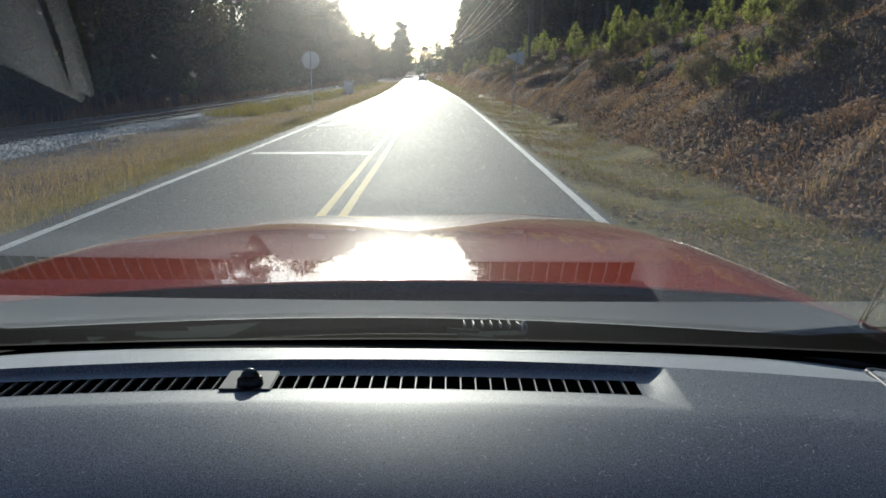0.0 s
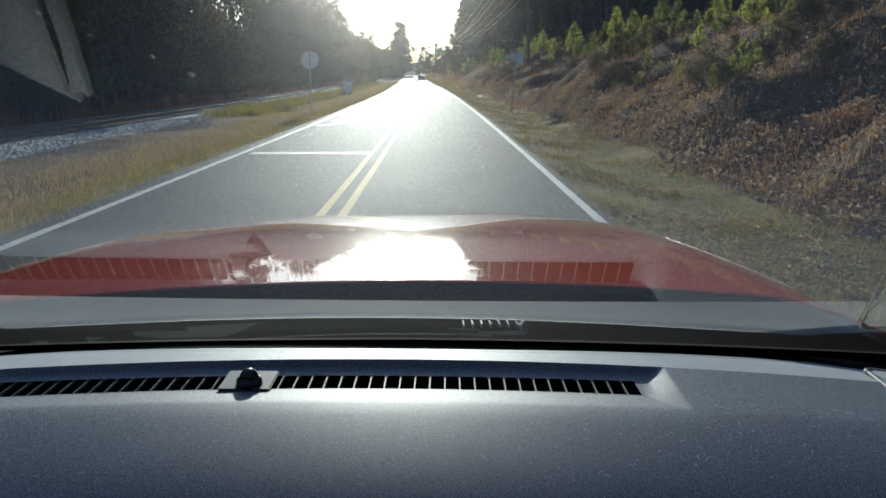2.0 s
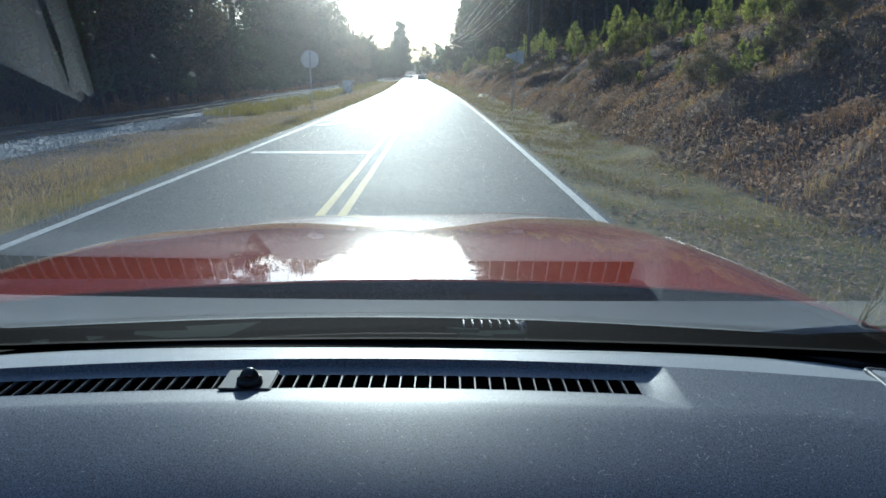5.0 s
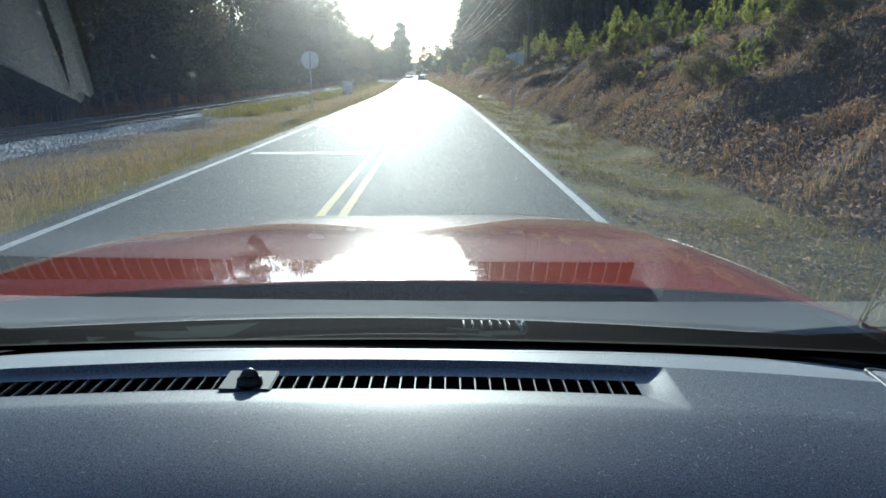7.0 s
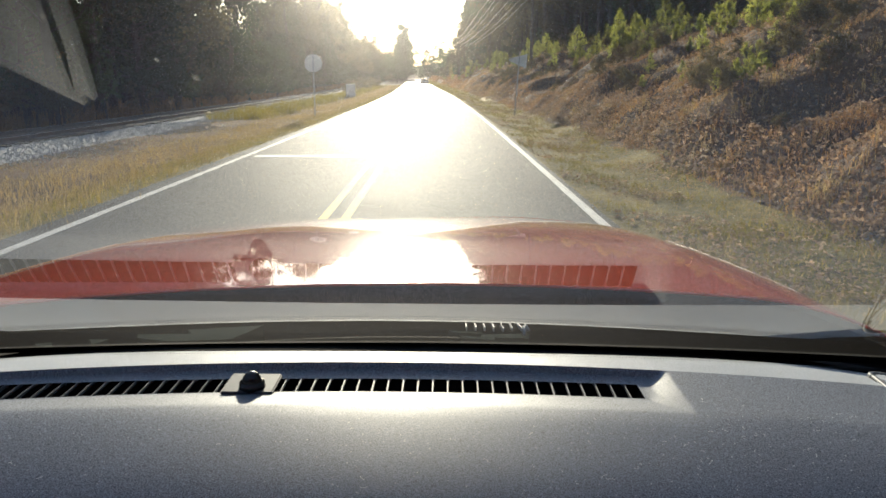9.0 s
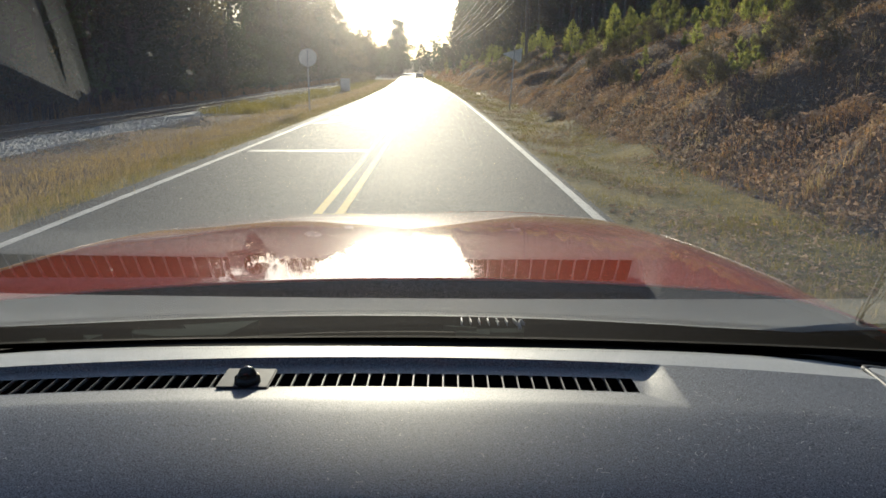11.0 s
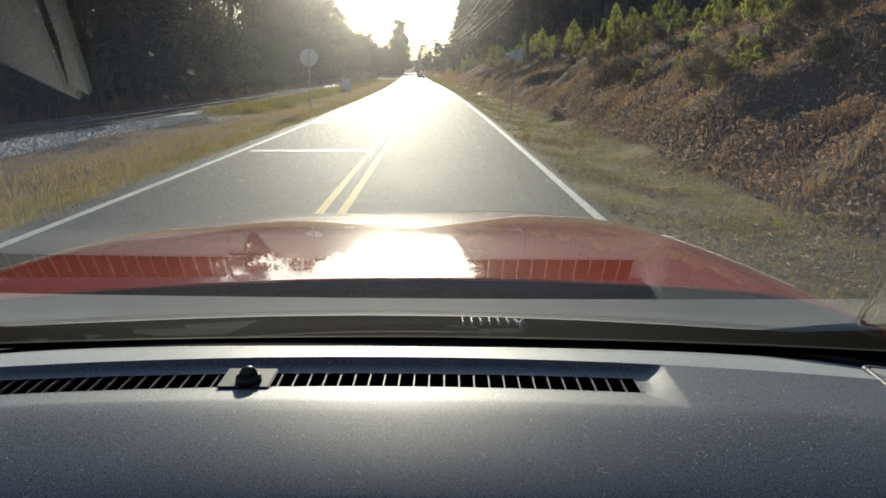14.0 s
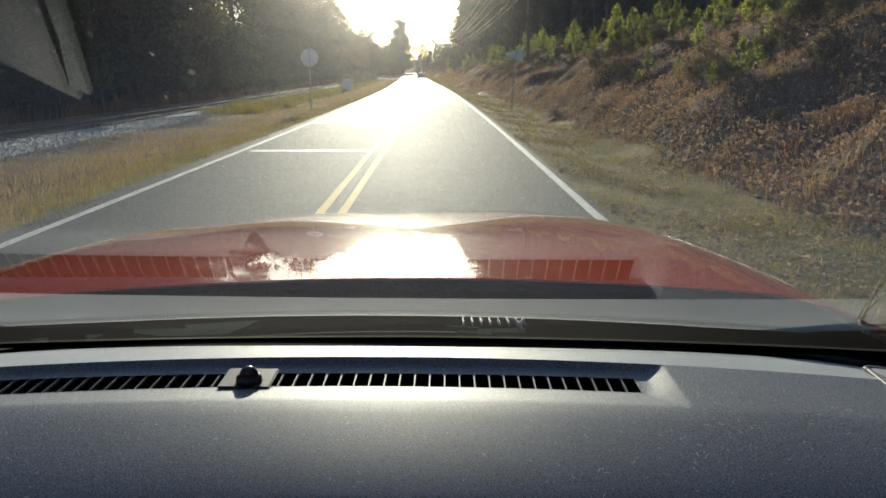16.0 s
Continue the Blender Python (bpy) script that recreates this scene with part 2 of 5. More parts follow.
def part(name, bm, mat, parent=None, label="", smooth=False):
    me = bpy.data.meshes.new(name)
    bm.to_mesh(me)
    bm.free()
    me.materials.append(mat)
    if smooth:
        me.polygons.foreach_set("use_smooth", [True] * len(me.polygons))
    ob = new(name, me)
    ob.parent = parent
    return tagged(ob, label)


def box(size, at=(0, 0, 0), bevel=0.0, turn=(0, 0, 0), bm=None):
    bm = bm or bmesh.new()
    m = pose(*at, *turn) @ Matrix.Diagonal((*size, 1))
    made = bmesh.ops.create_cube(bm, size=1, matrix=m)["verts"]
    if bevel:
        edges = {e for v in made for e in v.link_edges}
        bmesh.ops.bevel(bm, geom=list(edges), offset=bevel, segments=2, affect="EDGES")
    return bm


def rod(r1, r2, a, b, sides=10, bm=None):
    """A tapered rod from a to b."""
    bm = bm or bmesh.new()
    a, b = Vector(a), Vector(b)
    turn = (b - a).to_track_quat("Z", "Y").to_matrix().to_4x4()
    bmesh.ops.create_cone(bm, cap_ends=True, segments=sides, radius1=r1, radius2=r2, depth=(b - a).length,
                          matrix=Matrix.Translation((a + b) / 2) @ turn)
    return bm


def empty(name, m, label, category, group=""):
    ob = new(name)
    ob.matrix_world = m
    return tagged(ob, label, category, group)


def grid_faces(rows, cols, skip=None):
    return [(r * cols + c, r * cols + c + 1, (r + 1) * cols + c + 1, (r + 1) * cols + c)
            for r in range(rows - 1) for c in range(cols - 1) if not (skip and skip(r, c))]


def tube(points, radius, sides=6):
    """Vertices and faces of a bent rod."""
    pts = [Vector(p) for p in points]
    verts, faces = [], []
    for i, p in enumerate(pts):
        d = (pts[min(i + 1, len(pts) - 1)] - pts[max(i - 1, 0)]).normalized()
        side = d.cross(Vector((0, 0, 1)) if abs(d.z) < 0.9 else Vector((1, 0, 0))).normalized()
        up = side.cross(d)
        r = radius(i / (len(pts) - 1)) if callable(radius) else radius
        for k in range(sides):
            a = 2 * math.pi * k / sides
            verts.append(p + side * (r * math.cos(a)) + up * (r * math.sin(a)))
    for i in range(len(pts) - 1):
        for k in range(sides):
            faces.append((i * sides + k, i * sides + (k + 1) % sides, (i + 1) * sides + (k + 1) % sides, (i + 1) * sides + k))
    faces.append(tuple(range(sides))[::-1])
    faces.append(tuple(range((len(pts) - 1) * sides, len(pts) * sides)))
    return verts, faces


def blades(rng, base, length, width, lean):
    """Bent grass blades, each of three triangles, rooted at the rows of base."""
    n = len(base)
    a = rng.uniform(0, 2 * math.pi, n)
    way = np.stack([np.cos(a), np.sin(a), np.zeros(n)], 1)
    side = np.stack([-np.sin(a), np.cos(a), np.zeros(n)], 1) * (width[:, None] / 2)
    out = (lean * length)[:, None]
    up = np.stack([np.zeros(n), np.zeros(n), length], 1)
    v = np.stack([base - side, base + side, base + way * out * 0.35 + up * 0.6 - side * 0.7,
                  base + way * out * 0.35 + up * 0.6 + side * 0.7, base + way * out + up * np.sqrt(np.maximum(0.1, 1 - lean ** 2))[:, None]], 1)
    i = np.arange(n)[:, None] * 5
    quads = np.concatenate([i + 0, i + 1, i + 3, i + 2], 1)
    tips = np.concatenate([i + 2, i + 3, i + 4], 1)
    return v.reshape(-1, 3), quads.tolist() + tips.tolist()


def flakes(rng, at, size, flat=0.0):
    """Leaf-shaped flakes, two triangles each, bent along the middle."""
    n = len(at)
    d = rng.normal(size=(n, 3))
    d[:, 2] *= 1 - flat
    d /= np.linalg.norm(d, axis=1)[:, None]
    e = rng.normal(size=(n, 3))
    e[:, 2] *= 1 - flat
    e -= d * (e * d).sum(1)[:, None]
    e /= np.linalg.norm(e, axis=1)[:, None] + 1e-9
    k = np.cross(d, e) * (size * 0.18)[:, None]
    s = size[:, None]
    v = np.stack([at - d * s / 2, at + e * s * 0.3 + k, at + d * s / 2, at - e * s * 0.3 + k], 1)
    i = np.arange(n)[:, None] * 4
    return v.reshape(-1, 3), (np.concatenate([i, i + 1, i + 2], 1).tolist() + np.concatenate([i, i + 2, i + 3], 1).tolist())


def pebbles(rng, at, size):
    """Rough stones, eight triangles each."""
    n = len(at)
    dirs = np.array([(1, 0, 0), (0, 1, 0), (-1, 0, 0), (0, -1, 0), (0, 0, 1), (0, 0, -1)], float)
    v = dirs[None] * (size[:, None, None] * rng.uniform(0.55, 1.2, (n, 6, 1))) + rng.normal(size=(n, 6, 3)) * (size[:, None, None] * 0.18)
    a = rng.uniform(0, 6.3, n)
    c, s = np.cos(a)[:, None], np.sin(a)[:, None]
    x, y = v[:, :, 0] * c - v[:, :, 1] * s, v[:, :, 0] * s + v[:, :, 1] * c
    v = np.stack([x, y, v[:, :, 2] * 0.8], 2) + at[:, None]
    f = np.array([(0, 1, 4), (1, 2, 4), (2, 3, 4), (3, 0, 4), (1, 0, 5), (2, 1, 5), (3, 2, 5), (0, 3, 5)])
    return v.reshape(-1, 3), (f[None] + np.arange(n)[:, None, None] * 6).reshape(-1, 3).tolist()


# ---- the ground ----
LANE = 3.19
MID = -1.31                          # the road's middle, to the left of the camera
TRACK = -13.4                        # the railway's middle


def bend(y):
    """How far the road has bent to the left by then."""
    y = np.asarray(y, float)
    return -np.clip(y, 0, 95) ** 2 / 5070 - 0.0375 * np.clip(y - 95, 0, 600) - np.clip(y - 370, 0, 160) ** 2 / 700 + np.clip(-150 - y, 0, 200) ** 2 / 1500


def rise(y):
    """How far the road has climbed by then."""
    return 1.6e-5 * np.clip(np.asarray(y, float) - 20, 0, 330) ** 2


def ramp(x, a, b):
    t = np.clip((x - a) / (b - a), 0, 1)
    return t * t * (3 - 2 * t)


def waves(x, y, scale, amount):
    return amount * (np.sin(x / scale * 1.7 + 1.3 * np.sin(y / scale * 0.9)) + np.sin(y / scale * 1.3 + 1.1 * np.sin(x / scale * 1.1 + 2))) / 2


def lumps(x, y, scale, amount):
    """Uneven lumps without a direction."""
    out = 0.0
    for k, (a, q) in enumerate(((0.3, 1.0), (1.25, 1.31), (2.1, 0.83), (2.75, 1.17), (0.85, 1.63), (1.7, 2.1))):
        along = (x * math.cos(a) + y * math.sin(a)) * q / scale
        out = out + np.sin(along + 2.4 * k + 1.4 * np.sin(along * 0.37 + 1.9 * k + (y * math.cos(a) - x * math.sin(a)) * 0.6 / scale)) / (0.7 + 0.3 * q)
    return amount * out / 2.2


def height(x, y):
    """Height of the ground: a bank on the right, a low railway bed on the left."""
    x, y = np.asarray(x, float), np.asarray(y, float)
    x = x - bend(y)
    edge = waves(x * 0, y, 5, 0.35)
    r = x - edge
    bank = 0.55 * ramp(r, 4.6, 5.6) + 2.75 * np.clip((r - 5.1) / 4.9, 0, 1) ** 1.1 + 0.2 * np.clip((r - 10) / 10, 0, 20) + 0.9 * np.clip((r - 10) / 8, 0, 6)
    rough = ramp(r, 4.4, 6.5)
    bank = bank + rough * (lumps(x, y, 1.1, 0.26) + lumps(x + 7, y - 3, 0.45, 0.10) + lumps(x * 1.3 + 2, y + 5, 2.4, 0.26)) + rough * ramp(np.abs(y), 0, 30) * waves(x, y, 11, 0.35)
    bank = bank * (1 - ramp(-y, 45, 75))
    ditch = -0.09 * ramp(x, 2.3, 3.2) * (1 - ramp(r, 4.0, 4.8))
    left = -0.22 * ramp(-x, 4.4, 6.8) + 0.02 * ramp(-x, 9.9, 11.8) * (1 - ramp(-x, 15, 16.6)) - 0.5 * ramp(-x, 15, 19)
    left = left + ramp(-x, 5, 7) * waves(x, y, 2.1, 0.05)
    far = ramp(-x, 60, 500) * 25 + ramp(y, 500, 1500) * 20
    return np.where(x > 0, bank + ditch, left) + far + rise(y) - 0.03


def spread(lo, hi, near, far, step):
    """Cell borders, fine between lo and hi and wider and wider past them."""
    mid = list(np.arange(lo, hi + step / 2, step))
    out, s = mid[-1], step
    up = []
    while out < far:
        s *= 1.22
        out += s
        up.append(out)
    out, s = mid[0], step
    down = []
    while out > near:
        s *= 1.22
        out -= s
        down.append(out)
    return np.array(down[::-1] + mid + up)


gx, gy = spread(-20, 20, -2500, 2500, 0.33), spread(-10, 90, -2500, 3000, 0.5)
GX, GY = np.meshgrid(gx, gy)
gxw = GX + np.where(np.abs(GX) < 40, bend(GY), bend(GY) * np.clip((300 - np.abs(GX)) / 260, 0, 1))
ground = mesh("ground", np.stack([gxw, GY, height(gxw, GY)], 2).reshape(-1, 3), grid_faces(len(gy), len(gx)), SOIL, smooth=True)
tagged(ground, "brown verge and bank of bare soil beside the road", "ground", kind="structure")


def strip(name, inner, outer, z0, mat, label, category, y0=-330, y1=520, step=2.0, gaps=None):
    """A strip along the road between two distances from the middle, with a little thickness."""
    ys = np.arange(y0, y1 + step, step)
    verts, faces = [], []
    for y in ys:
        b = float(bend(y)) + MID
        z = z0 + float(rise(y))
        verts += [(b + inner, y, z - 0.03), (b + inner, y, z), (b + outer, y, z), (b + outer, y, z - 0.03)]
    for i in range(len(ys) - 1):
        if gaps and gaps(ys[i]):
            continue
        for k in range(3):
            faces.append((i * 4 + k, (i + 1) * 4 + k, (i + 1) * 4 + k + 1, i * 4 + k + 1))
    return tagged(mesh(name, verts, faces, mat), label, category, kind="structure")


LEFT = 2.99
strip("road", -LEFT - 0.34, LANE + 0.15, 0.0, ASPHALT, "grey asphalt road of two lanes, worn smooth", "road")
strip("edge_line_left", -LEFT - 0.06, -LEFT + 0.06, 0.004, LINE_WHITE, "solid white line along the road's edge", "road marking")
strip("edge_line_right", LANE - 0.06, LANE + 0.06, 0.004, LINE_WHITE, "solid white line along the road's edge", "road marking")
strip("yellow_line_near", 0.08, 0.19, 0.004, LINE_YELLOW, "one of two solid yellow centre lines", "road marking")
strip("yellow_line_far", -0.19, -0.08, 0.004, LINE_YELLOW, "one of two solid yellow centre lines", "road marking")

# crossing warning painted in the oncoming lane
for y in (16.2, 41.0):
    stop = part("stop_line", box((LEFT - 0.36, 0.42, 0.004), (MID - LEFT / 2 - 0.02, y, 0.004 + float(rise(y)))), LINE_WHITE)
    tagged(stop, "white bar painted across the oncoming lane", "road marking", "crossing warning", "structure")
for y in (-113.0, -196.0, -218.0):
    stop = part("stop_line", box((LANE - 0.36, 0.5, 0.004), (MID + LANE / 2 + float(bend(y)), y, 0.004)), LINE_WHITE)
    tagged(stop, "white stop bar painted across the lane before the crossing", "road marking", "crossing warning", "structure")
for lane, y in ((MID - LEFT / 2, 28.4), (MID + LANE / 2, -207.0)):
    bars = bmesh.new()
    for s in (1, -1):
        box((0.42, 7.0, 0.003), (0, 0, 0.004 + 0.002 * (s > 0)), turn=(0, 0, s * 19), bm=bars)
    cross = part("painted_cross", bars, LINE_WHITE)
    cross.location = (lane + float(bend(y)), y, float(rise(y)) + 0.002)
    tagged(cross, "large white cross painted on the road", "road marking", "crossing warning", "structure")
def lettering(word, name, size, at, turn, stretch, mat, parent=None):
    """Flat letters as a thin mesh."""
    text = bpy.data.curves.new(name, "FONT")
    text.body, text.size, text.align_x, text.align_y, text.extrude = word, size, "CENTER", "CENTER", 0.001
    tmp = bpy.data.objects.new("tmp", text)
    scene.collection.objects.link(tmp)
    made = new(name, bpy.data.meshes.new_from_object(tmp.evaluated_get(bpy.context.evaluated_depsgraph_get())))
    bpy.data.objects.remove(tmp)
    made.data.materials.clear()
    made.data.materials.append(mat)
    made.parent = parent
    made.matrix_basis = pose(*at, *turn) @ Matrix.Diagonal((*stretch, 1, 1))
    return made


for lane, y, turn in ((MID - LEFT / 2, 28.4, 180), (MID + LANE / 2, -207.0, 0)):
    for side in (-1, 1):
        letter = lettering("R", "painted_letter", 1.15, (lane + side * 0.92 + float(bend(y)), y, 0.009 + float(rise(y))), (0, 0, turn), (0.85, 2.4), LINE_WHITE)
        tagged(letter, "white letter R painted on the road", "road marking", "crossing warning", "structure")

# ---- the railway ----
track = empty("railway_track", pose(0, 0, 0), "single railway track with shiny rails on grey ballast", "railway")
RAIL_Z = -0.02


def track_x(y):
    """The railway's middle: beside the road on the left, crossing to the right behind."""
    return TRACK + bend(y) * (np.asarray(y) > 0) + 26.0 * ramp(-np.asarray(y, float), 20, 190)


def track_z(y):
    """The rails' height: level with the road at the crossing, on a low embankment beyond it."""
    y = np.asarray(y, float)
    return RAIL_Z + rise(y) + 0.028 * ramp(-y, 40, 80) + 1.0 * ramp(-y, 122, 175)


def rail(x):
    prof = [(-0.065, -0.15), (-0.065, -0.135), (-0.012, -0.12), (-0.012, -0.045), (-0.034, -0.035), (-0.034, 0), (0.034, 0), (0.034, -0.035),
            (0.012, -0.045), (0.012, -0.12), (0.065, -0.135), (0.065, -0.15)]
    ys = list(range(-320, 430, 5))
    verts = [(float(track_x(y)) + x + px, y, float(track_z(y)) + pz) for y in ys for px, pz in prof]
    k = len(prof)
    web = [(i * k + j, i * k + j + 1, (i + 1) * k + j + 1, (i + 1) * k + j) for i in range(len(ys) - 1) for j in range(k - 1) if j != 5]
    made = mesh("rail", verts, web, RAIL_STEEL, track)
    hv = [(float(track_x(y)) + x + px, y, float(track_z(y)) + 0.001) for y in ys for px in (-0.033, 0.033)]
    mesh("rail_head", hv, [(2 * i, 2 * i + 1, 2 * i + 3, 2 * i + 2) for i in range(len(ys) - 1)], RAIL_HEAD, made, "polished running surface")


for x in (-0.7175, 0.7175):
    rail(x)
tie = part("tie", box((2.6, 0.23, 0.17), bevel=0.008), TIE_WOOD, track)
tie.location = (TRACK, 0.0, RAIL_Z - 0.235)
for i in [*range(-330, -248), *range(-110, 0), *range(1, 106)]:
    o = bpy.data.objects.new("tie", tie.data)
    scene.collection.objects.link(o)
    o.parent = track
    o.location = (float(track_x(i * 0.52)) + random.uniform(-0.02, 0.02), i * 0.52, float(track_z(i * 0.52)) - 0.235)
rng = np.random.default_rng(4)
n = 80000
y = 4 + 86 * rng.random(n) ** 1.6
x = rng.uniform(-16.2, -8.2, n)
keep = (x < -9.7 + 0.7 * np.sin(y * 0.7) + rng.normal(0, 0.5, n)) & ((np.abs(x - TRACK) > 1.3) | (rng.random(n) < 0.12))
x, y = x[keep], y[keep]
sz = rng.uniform(0.010, 0.023, len(x)) * (1 + y / 50)
xw = x + bend(y)
v, f = pebbles(rng, np.stack([xw, y, height(xw, y) + sz * 0.4], 1), sz)
tagged(mesh("ballast", v, f, BALLAST), "grey crushed stone along the railway", "gravel", kind="stuff")
bx = np.linspace(-16.4, -9.8, 14)
by = np.arange(-320, 430, 1.5)
BX, BY = np.meshgrid(bx, by)
bed = track_z(BY) - 0.20 - rise(BY) - (0.16 + 0.75 * ramp(-BY, 122, 175)) * np.clip((np.abs(BX - TRACK) - 1.6) / 1.8, 0, 1.3)
mesh_bed = mesh("track_bed", np.stack([BX - TRACK + track_x(BY), BY, np.maximum(bed + rise(BY), height(BX - TRACK + track_x(BY), BY) + 0.004 - 0.05 * (np.abs(BX + 13.1) > 3.2))], 2).reshape(-1, 3),
                grid_faces(len(by), len(bx)), BALLAST, smooth=True)
n = 14000
y = rng.uniform(-185, -112, n)
off = rng.normal(0, 2.0, n)
off = off[np.abs(off) < 4]
y = y[:len(off)]
x = track_x(y) + off
z = np.maximum(track_z(y) - 0.15 - (0.16 + 0.75 * ramp(-y, 122, 175)) * np.clip((np.abs(off) - 1.6) / 1.8, 0, 1.3), height(x, y))
v, f = pebbles(rng, np.stack([x, y, z], 1), rng.uniform(0.03, 0.06, len(x)))
tagged(mesh("ballast", v, f, BALLAST), "coarse grey stone on the embankment by the crossing", "gravel", kind="stuff")
tagged(mesh_bed, "bed of crushed grey stone under the rails", "gravel", kind="structure")

# ---- grass, weeds and litter ----
for name, x0, x1 in (("verge_left", -5.6, -4.45), ("verge_right", 2.0, 4.7)):
    vx, vy = np.linspace(x0, x1, 12), np.arange(-40, 330, 0.8)
    VX, VY = np.meshgrid(vx, vy)
    wob = (VX > 4.4) * waves(VX * 0, VY, 1.7, 0.35) - (VX < -5.4) * waves(VX * 0, VY, 2.3, 0.4)
    VW = VX + wob + bend(VY)
    lift = 0.012 - 0.03 * ((VX > 4.6) | (VX < -5.55))
    verge = mesh(name, np.stack([VW, VY, height(VW, VY) + lift], 2).reshape(-1, 3), grid_faces(len(vy), 12), VERGE, smooth=True)
    tagged(verge, "strip of mown yellow-green grass beside the road", "verge", kind="structure")


def grass(name, label, mat, count, xs, ys, tall, wide, lean, seed, clump=0.0, power=1.5, cut=None):
    rng = np.random.default_rng(seed)
    y = ys[0] + (ys[1] - ys[0]) * rng.random(count) ** power
    x = rng.uniform(xs[0], xs[1], count)
    if clump:
        cx, cy = rng.uniform(*xs, count // 25), ys[0] + (ys[1] - ys[0]) * rng.random(count // 25) ** power
        pick = rng.integers(0, len(cx), count)
        x, y = cx[pick] + rng.normal(0, clump, count), cy[pick] + rng.normal(0, clump, count)
    if cut is not None:
        k = cut(x, y, rng)
        x, y = x[k], y[k]
    xw = x + bend(y)
    grow = 1 + np.maximum(0, y - 25) / 60
    length = rng.uniform(tall[0], tall[1], len(x))
    v, f = blades(rng, np.stack([xw, y, height(xw, y) - 0.02], 1), length, wide * grow * rng.uniform(0.7, 1.3, len(x)), rng.uniform(lean[0], lean[1], len(x)))
    return tagged(mesh(name, v, f, mat), label, "grass", kind="stuff")


def threadbare(x, y, rng):
    """Thins the mown grass in uneven worn patches."""
    return rng.random(len(x)) < np.clip(0.55 + 0.9 * lumps(x * 1.4, y * 0.7, 0.5, 1.0), 0.12, 1.0)


def patchy(x, y, rng):
    """Keeps growth in patches, thick low on the bank."""
    return rng.random(len(x)) < np.where(waves(x + 3, y * 0.8, 1.6, 1.0) + 0.35 * (7.2 - x) > 0, 1.0, 0.4)


grass("tall_grass", "tall tan dry grass along the road's edge", GRASS_DRY, 56000, (-7.8, -4.95), (3, 170), (0.06, 0.29), 0.007, (0.35, 0.9), 11, 0.3)
grass("verge_grass", "short yellow-green grass at the road's edge", GRASS_GREEN, 26000, (-6.0, -4.7), (3, 150), (0.05, 0.22), 0.008, (0.2, 0.8), 12)
grass("verge_grass", "short patchy yellow-green mown grass verge", GRASS_GREEN, 60000, (2.12, 5.0), (3, 150), (0.03, 0.10), 0.009, (0.3, 0.85), 13, cut=threadbare)
grass("verge_grass", "uneven tufts of yellow-green grass in the verge", GRASS_GREEN, 40000, (2.15, 5.1), (3, 120), (0.05, 0.19), 0.009, (0.3, 0.9), 23, 0.16, cut=threadbare)
grass("dry_grass", "thin dry tan grass in the mown verge", GRASS_DRY, 26000, (2.6, 5.4), (3, 160), (0.04, 0.16), 0.008, (0.3, 0.85), 14, 0.22)
grass("dead_weeds", "matted reddish brown dead weeds on the bank", WEED, 90000, (4.7, 10.5), (3, 140), (0.08, 0.34), 0.010, (0.55, 0.98), 15, 0.22, cut=patchy)
grass("dry_grass", "pale dry grass tufts on the bank", GRASS_DRY, 12000, (4.8, 11), (4, 150), (0.12, 0.4), 0.009, (0.2, 0.8), 16, 0.12)
grass("dead_weeds", "dark weeds under the trees beyond the railway", WEED, 26000, (-25, -16.2), (4, 200), (0.3, 1.1), 0.03, (0.1, 0.7), 17, 0.3)
grass("dead_weeds", "tall brown weeds between the railway and the road", GRASS_GREEN, 9000, (-11.2, -8.2), (36, 170), (0.2, 0.55), 0.02, (0.1, 0.6), 18, 0.25)
grass("dead_weeds", "brown weeds on the far part of the bank", WEED, 16000, (4.7, 15), (120, 330), (0.4, 1.0), 0.02, (0.3, 0.8), 19, 0.4, 1.0)
grass("dry_grass", "pale grass on the far verges", GRASS_GREEN, 9000, (2.3, 5), (120, 330), (0.12, 0.3), 0.02, (0.3, 0.8), 20, 0.3, 1.0)
grass("dry_grass", "thin dry grass on bare soil beside the gravel", GRASS_DRY, 16000, (-10.2, -7.0), (4, 60), (0.03, 0.14), 0.008, (0.4, 0.95), 22, 0.3)
rng = np.random.default_rng(21)
n = 70000
y, x = 3 + 95 * rng.random(n) ** 1.6, 4.6 + 7.5 * rng.random(n)
k = patchy(x, y, rng)
x, y = x[k] + bend(y[k]), y[k]
n = len(x)
sz = rng.uniform(0.04, 0.11, n)
v, f = flakes(rng, np.stack([x, y, height(x, y) + 0.03 + 0.16 * rng.random(n)], 1), sz, 0.35)
tagged(mesh("leaf_litter", v, f, LITTER), "fallen brown leaves scattered over the bank", "leaves", kind="stuff")
n = 26000
y, x = 4 + 80 * rng.random(n) ** 1.5, 2.1 + 2.9 * rng.random(n)
k = lumps(x * 1.1 + 3, y * 0.8, 0.6, 1.0) + rng.normal(0, 0.35, n) > 0.1
x, y = x[k] + bend(y[k]), y[k]
v, f = flakes(rng, np.stack([x, y, height(x, y) + 0.035 + 0.03 * rng.random(len(x))], 1), rng.uniform(0.03, 0.085, len(x)), 0.85)
tagged(mesh("thatch", v, f, LITTER), "brown clippings and leaves in the mown verge", "leaves", kind="stuff")
n = 2800
y = 12.5 + 24 * rng.random(n)
x = 5.0 + 0.25 * np.sin(y * 0.8) + rng.normal(0, 0.28, n) * (0.6 + 0.5 * np.sin(y * 1.9))
x = x + bend(y)
v, f = flakes(rng, np.stack([x, y, height(x, y) + 0.02 + 0.24 * rng.random(n) * np.maximum(0.2, np.sin(y * 1.9 + 0.6))], 1), rng.uniform(0.04, 0.13, n), 0.2)
